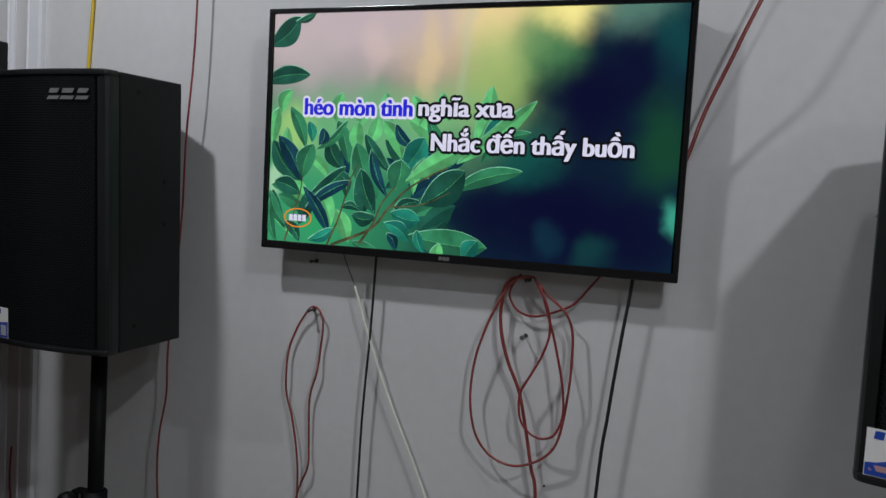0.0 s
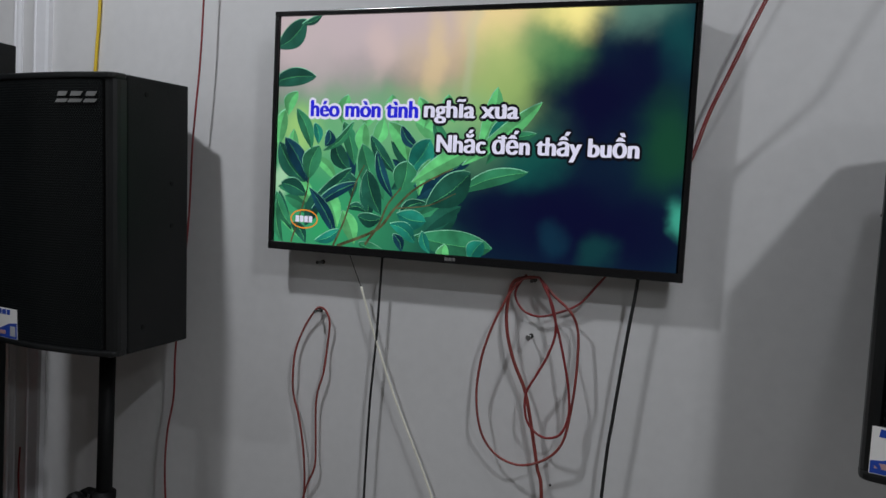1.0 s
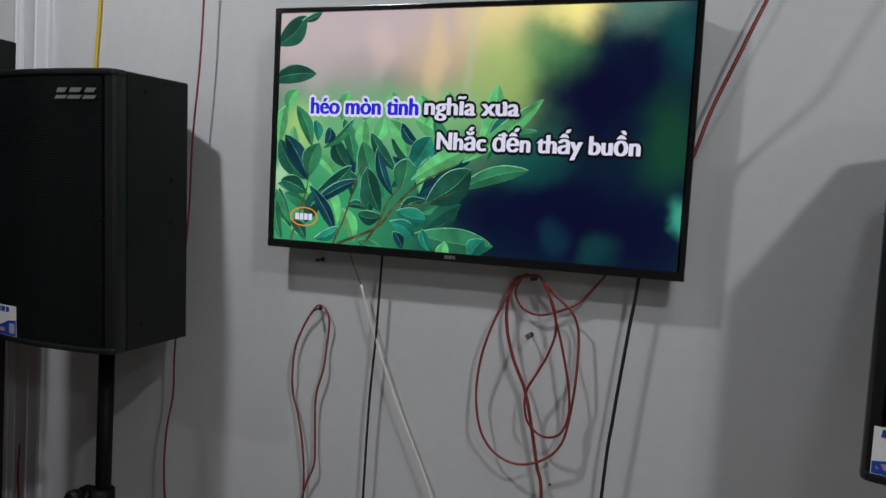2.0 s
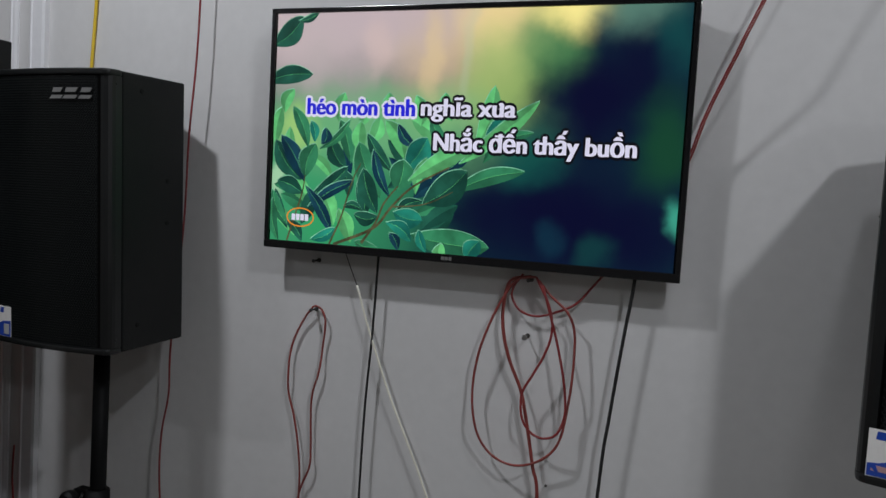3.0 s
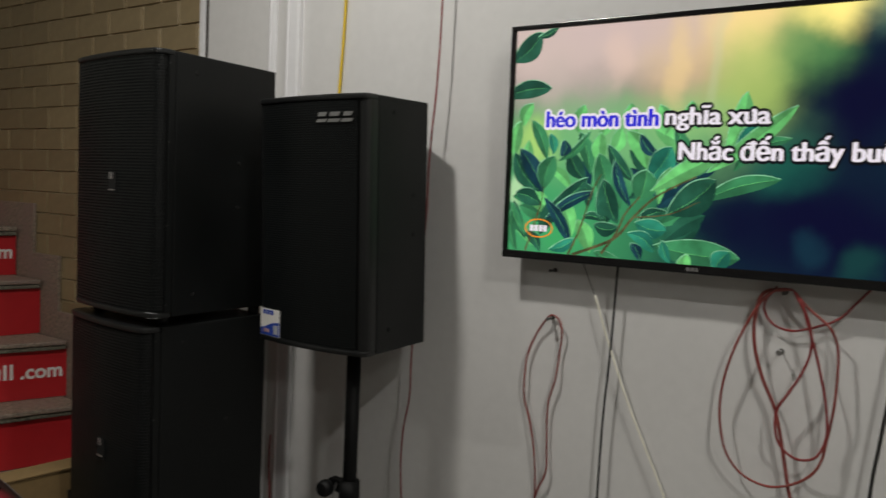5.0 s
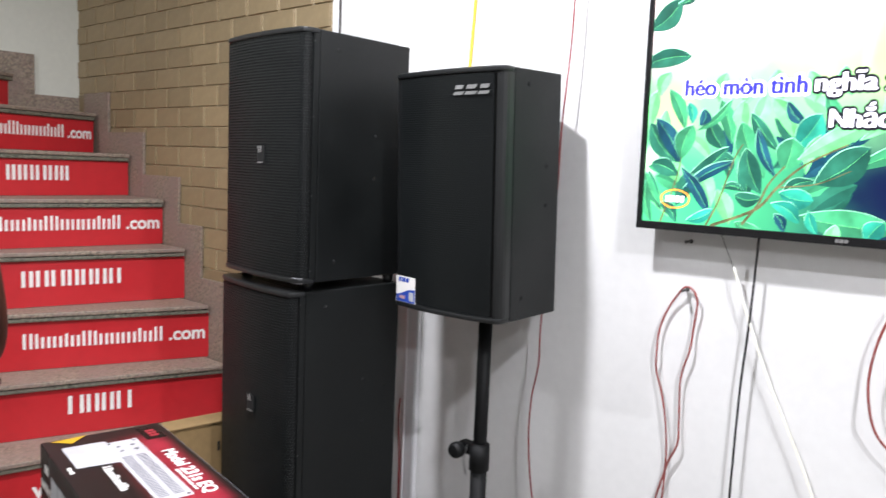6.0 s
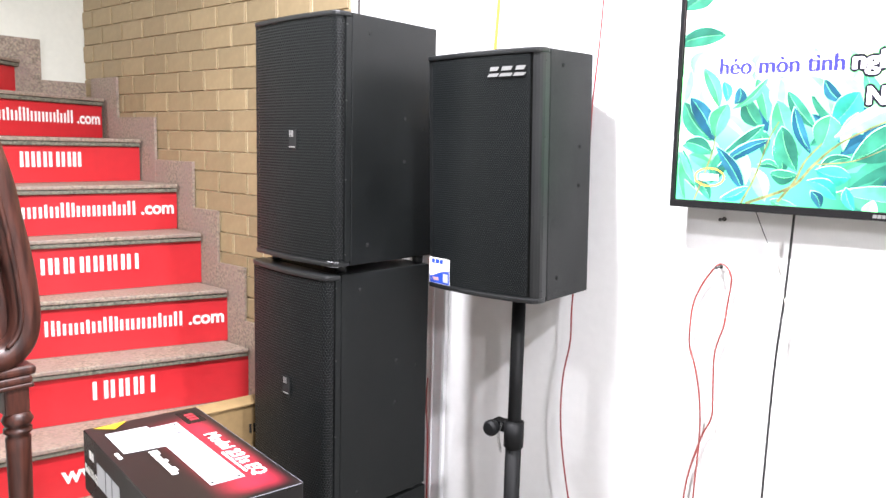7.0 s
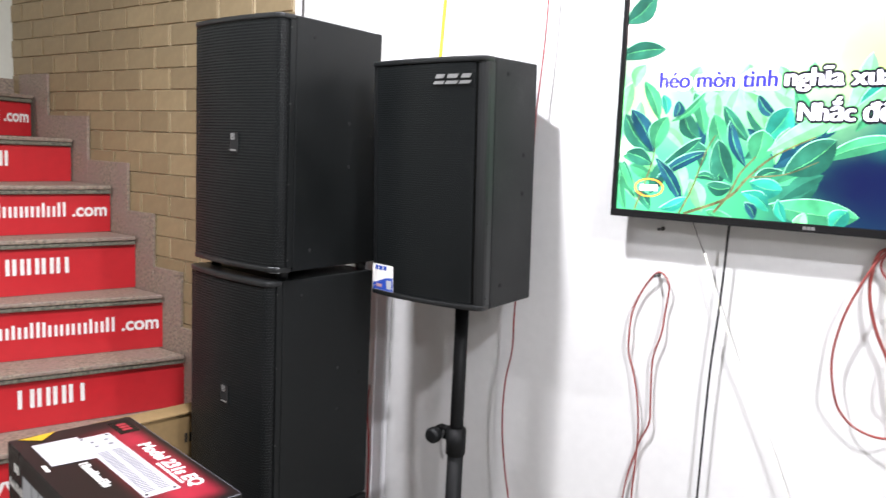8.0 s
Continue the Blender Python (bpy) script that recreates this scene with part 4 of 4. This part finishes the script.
for px, pz in ((-0.24, 1.006), (0.32, 1.60)):
    tagged(part("wall_plug", rod(0.0026, 0.002, pose(px, WALL_Y, pz, 90), 10), M_LINE), "small dark plug hole in the wall", "wall plug")

# ---- boxes by the stairs ----
carton_low = thing("carton", "plain brown cardboard carton standing on the floor", "box", pose(-1.60, 0.70, 0, 0, 0, -12))
part("body", block(-0.26, 0.26, -0.15, 0.15, 0, 0.735, 0.004), M_CARTON, carton_low)
carton = thing("carton", "flat brown cardboard carton on edge with black print", "box", pose(-2.03, 1.07, 0, 0, 0, -8))
part("body", block(-0.07, 0.0, -0.16, 0.20, 0, 0.785, 0.004), M_CARTON, carton)
part("flap", block(-0.074, 0.004, -0.165, 0.203, 0.787, 0.792, 0.001), M_CARTON, carton, "folded cardboard flap")
part("print", letter_bars([0.008, 0.016], 0.028, 0.006, Matrix.Translation((0.0006, 0.07, 0.70)) @ pose(0, 0, 0, 90, 0, 90)), M_INK, carton, "black print")
eq = thing("equipment_box", "glossy black and red printed equipment box", "box", pose(-1.6215, 0.692, 0.737, 0, 0, -9.5))
BX, BY, BH = 0.281, 0.139, 0.148


def lid_print():
    """Red print that fades to black towards the edges and the dark half of the lid."""
    m, n, l, b = nodes_of("lid_print")
    co, sp, no = n.new("ShaderNodeTexCoord"), n.new("ShaderNodeSeparateXYZ"), n.new("ShaderNodeTexNoise")
    no.inputs["Scale"].default_value, no.inputs["Detail"].default_value = 9, 4
    l.new(co.outputs["Object"], sp.inputs[0]); l.new(co.outputs["Object"], no.inputs["Vector"])
    last = None
    for axis, lo, hi in (("Y", -0.045, 0.055), ("Y", BY - 0.006, BY - 0.05), ("X", BX - 0.004, BX - 0.06), ("X", -BX + 0.03, -BX + 0.16)):
        mr = n.new("ShaderNodeMapRange")
        mr.interpolation_type = "SMOOTHSTEP"
        mr.inputs["From Min"].default_value, mr.inputs["From Max"].default_value = lo, hi
        l.new(sp.outputs[axis], mr.inputs["Value"])
        if last is None:
            last = mr.outputs[0]
        else:
            mu = n.new("ShaderNodeMath"); mu.operation = "MULTIPLY"
            l.new(last, mu.inputs[0]); l.new(mr.outputs[0], mu.inputs[1])
            last = mu.outputs[0]
    mv = n.new("ShaderNodeMapRange")
    mv.inputs["From Min"].default_value, mv.inputs["From Max"].default_value, mv.inputs["To Min"].default_value = 0.3, 0.6, 0.55
    l.new(no.outputs["Fac"], mv.inputs["Value"])
    mu = n.new("ShaderNodeMath"); mu.operation = "MULTIPLY"
    l.new(last, mu.inputs[0]); l.new(mv.outputs[0], mu.inputs[1])
    mx = n.new("ShaderNodeMix"); mx.data_type = "RGBA"
    mx.inputs["A"].default_value, mx.inputs["B"].default_value = (0.012, 0.008, 0.008, 1), (0.36, 0.02, 0.04, 1)
    l.new(mu.outputs[0], mx.inputs["Factor"]); l.new(mx.outputs["Result"], b.inputs["Base Color"])
    b.inputs["Roughness"].default_value = 0.3
    return m


part("body", block(-BX, BX, -BY, BY, 0, BH, 0.003), M_BOXBLACK, eq)
part("lid_sheet", block(-BX + 0.002, BX - 0.002, -BY + 0.002, BY - 0.002, BH + 0.0001, BH + 0.0006), lid_print(), eq, "dark red print fading to black")
panel = part("picture_panel", block(-0.198, 0.184, -0.018, 0.056, BH + 0.0008, BH + 0.0013), M_PANEL, eq, "white picture of a rack panel")
for k in range(31):
    for y0, y1 in ((-0.010, 0.012), (0.022, 0.044)):
        part("slider_mark", block(-0.09 + k * 0.0083, -0.0858 + k * 0.0083, y0, y1, BH + 0.0014, BH + 0.0016), M_SLIDER, panel)
for cx, cy, r in ((-0.188, 0.047, 0.004), (-0.188, -0.010, 0.004), (0.174, 0.047, 0.004), (0.174, -0.010, 0.004), (-0.160, 0.036, 0.006), (-0.130, 0.036, 0.006), (-0.160, 0.004, 0.005), (-0.130, 0.004, 0.005)):
    part("hole_mark", rod(r, 0.0004, pose(cx, cy, BH + 0.0013), 12), M_INK if r < 0.0045 else M_SLIDER, panel)
paper = part("paper_label", prism([(-0.215, -0.108), (-0.075, -0.108), (-0.065, -0.018), (-0.212, -0.012)], BH + 0.0018, BH + 0.0022), M_PANEL, eq, "white paper label")
part("paper_print", letter_bars([0.05, 0.02, 0.03], 0.003, 0.004, Matrix.Translation((-0.20, -0.04, BH + 0.0023)), 0.0002), M_GREYPRINT, paper)
part("paper_print", letter_bars([0.03, 0.05], 0.003, 0.004, Matrix.Translation((-0.20, -0.055, BH + 0.0023)), 0.0002), M_GREYPRINT, paper)
part("corner_print", prism([(-BX + 0.012, -BY + 0.02), (-BX + 0.004, -BY + 0.10), (-BX + 0.045, -BY + 0.06)], BH + 0.0018, BH + 0.0022), M_YELLOW, eq, "yellow corner print")
mark = part("maker_mark", letter_bars([0.088], 0.048, 0.002, Matrix.Translation((-BX + 0.022, 0.074, BH + 0.0010)), 0.0006), M_BOXBLACK, eq, "black and red maker's mark")
part("maker_bar", letter_bars([0.014, 0.014, 0.014], 0.022, 0.004, Matrix.Translation((-BX + 0.042, 0.088, BH + 0.0016)), 0.0004), M_BOXRED, mark)
lettering("title", "Model 231s EQ", 0.042, Matrix.Translation((-0.085, 0.078, BH + 0.0012)), M_WHITE, eq, "white letters", offset=0.0012, width=0.275)
part("small_print", letter_bars([0.018, 0.012, 0.026, 0.03, 0.022], 0.006, 0.004, Matrix.Translation((0.04, 0.066, BH + 0.0012)), 0.0004), M_WHITE, eq, "white small print")
part("small_print", stem_bars([(0.016, 0.02), (0.005, 0.02), (0.014, 0.014), (0.012, 0.014), (0.014, 0.02), (0.014, 0.014), (0.012, 0.014), (0.014, 0.02), (0.005, 0.02), (0.012, 0.014)], 0.003, 0.0046, Matrix.Translation((-0.055, -0.062, BH + 0.0012)), 0.0004), M_WHITE, eq, "white small print")
part("small_print", letter_bars([0.02, 0.014], 0.008, 0.004, Matrix.Translation((-0.09, -0.125, BH + 0.0012)), 0.0004), M_WHITE, eq, "white small print")
part("front_print", letter_bars([0.018, 0.012], 0.02, 0.004, Matrix.Translation((-BX + 0.05, -BY - 0.0005, 0.095)) @ pose(0, 0, 0, 90), 0.0006), M_WHITE, eq, "white print")
lettering("front_title", "Model 231s EQ", 0.026, Matrix.Translation((-BX + 0.012, -BY - 0.0006, 0.052)) @ pose(0, 0, 0, 90), M_WHITE, eq, "white letters", offset=0.0006, width=0.098)
part("front_print", letter_bars([0.06, 0.04, 0.05], 0.055, 0.006, Matrix.Translation((-0.17, -BY - 0.0005, 0.05)) @ pose(0, 0, 0, 90), 0.0006), M_GREYPRINT, eq, "pale printed panel")
for q0, q1 in (((-BX + 0.01, BY), (BX - 0.002, BY)), ((BX, BY - 0.004), (BX, -BY + 0.004)), ((-BX, BY - 0.004), (-BX, -BY + 0.004))):
    part("worn_edge", tube([(q0[0] * 0.998, q0[1] * 0.996, BH - 0.0009), (q1[0] * 0.998, q1[1] * 0.996, BH - 0.0009)], 0.0009, 6, 2), M_SLIDER, eq, "pale worn cardboard edge")
part("side_print", letter_bars([0.03, 0.03, 0.03], 0.03, 0.006, Matrix.Translation((BX + 0.0005, -0.02, 0.09)) @ pose(0, 0, 0, 90, 0, 90), 0.0006), M_BOXRED, eq, "red print")

# ---- carved handrail at the foot of the stairs ----
rail = thing("handrail", "dark red carved wooden handrail with scrolled end", "handrail", pose(-2.3, 0, 0))
shade_smooth(part("scroll", tube([(-0.10, 0.30, 2.02), (-0.03, 0.49, 1.72), (0, 0.560, 1.50), (0, 0.588, 1.365), (0, 0.612, 1.225), (0, 0.622, 1.121), (0, 0.614, 1.045), (0, 0.575, 1.000), (0, 0.51, 0.988), (0, 0.40, 0.985)],
                                     0.040, 16, 8, flat=1.0, side=(1, 0, 0)), M_WOOD, rail))
shade_smooth(part("bead", tube([(0.036, 0.545, 1.50), (0.036, 0.572, 1.365), (0.036, 0.594, 1.225), (0.036, 0.602, 1.121), (0.036, 0.592, 1.06), (0.036, 0.565, 1.025)], 0.007, 10, 6, side=(1, 0, 0)), M_WOOD, rail))
oval = [(0.520 + 0.085 * math.cos(a), 1.22 + 0.25 * math.sin(a)) for a in [2 * math.pi * k / 28 for k in range(28)]]
part("carved_panel", prism(oval, -0.012, 0.012, 0.004, Matrix(((0, 0, 1, -0.02), (1, 0, 0, 0), (0, 1, 0, 0), (0, 0, 0, 1)))), M_WOOD, rail, "dark carved panel inside the scroll")
for k in range(5):
    shade_smooth(part("carved_leaf", tube([(0.0, 0.46 + 0.02 * k, 1.05 + 0.03 * k), (0.004, 0.50 + 0.016 * k, 1.10 + 0.05 * k), (0.0, 0.53 + 0.008 * k, 1.16 + 0.055 * k)], lambda q: 0.014 * math.sin(math.pi * min(max(q, 0.05), 0.95)), 8, 5), M_WOOD, rail))
for y1, z0, z1, w in ((0.638, 0.938, 0.966, 0.013), (0.627, 0.916, 0.940, 0.011), (0.630, 0.905, 0.918, 0.006)):
    part("moulding", block(-0.05, 0.03, 0.38, y1, z0, z1, w, 3), M_WOOD, rail)
part("cap_block", block(-0.036, 0.024, 0.556, 0.618, 0.836, 0.907, 0.004), M_WOOD, rail)
shade_smooth(part("newel_post", lathe([(0.062, 0), (0.062, 0.1), (0.055, 0.12), (0.042, 0.2), (0.055, 0.4), (0.06, 0.55), (0.048, 0.7), (0.042, 0.78), (0.055, 0.82), (0.06, 0.906)], pose(-0.03, 0.48, 0)), M_WOOD, rail))
shade_smooth(part("baluster", lathe([(0.022, 0), (0.022, 0.3), (0.016, 0.34), (0.024, 0.45), (0.030, 0.60), (0.031, 0.72), (0.032, 0.765), (0.026, 0.775), (0.036, 0.782), (0.036, 0.792), (0.026, 0.797), (0.034, 0.803), (0.040, 0.816), (0.034, 0.829), (0.030, 0.838)], pose(0, 0.592, 0)), M_WOOD, rail))

# ---- bricks of the stair wall ----
BL, BHH = 0.195, 0.0822
rest_v, rest_f = [], []
brick_mesh = {}


def brick_data(w):
    key = round(w, 3)
    if key not in brick_mesh:
        me = bpy.data.meshes.new("brick")
        bm = block(-w / 2, w / 2, -0.0055, 0.006, -BHH / 2 + 0.0020, BHH / 2 - 0.0020, 0.0020, 1)
        bm.to_mesh(me)
        bm.free()
        me.materials.append(M_BRICK)
        brick_mesh[key] = me
    return brick_mesh[key]


row = 0
while True:
    zc = 1.697 - 20 * BHH + (row + 0.5) * BHH
    row += 1
    if zc > CEILING - 0.04:
        break
    if zc < 0.05:
        continue
    x = X_END - (BL * 0.5 if row % 2 else 0.0) - 0.089
    while x < X_EDGE - 0.025:
        x0, x1 = max(x + 0.006, X_END + 0.002), min(x + BL - 0.006, X_EDGE - 0.024)
        x += BL
        if x1 - x0 < 0.02:
            continue
        xm, w = (x0 + x1) / 2, x1 - x0
        if 0.95 < zc < 2.45:
            ob = new("brick", brick_data(w))
            ob.parent = STRUCT["wall_north_stairs"]
            ob.matrix_basis = pose(xm, WALL_Y + 0.010 + random.uniform(-0.001, 0.001), zc, 0, random.uniform(-0.2, 0.2), random.uniform(-0.3, 0.3))
        else:
            bm = block(x0, x1, WALL_Y + 0.001, WALL_Y + 0.016, zc - BHH / 2 + 0.0025, zc + BHH / 2 - 0.0025)
            bm.verts.index_update()
            k0 = len(rest_v)
            rest_v += [tuple(v.co) for v in bm.verts]
            rest_f += [tuple(k0 + v.index for v in f.verts) for f in bm.faces]
            bm.free()
tagged(part("brickwork", (rest_v, [], rest_f), M_BRICK, STRUCT["wall_north_stairs"]), kind="stuff")
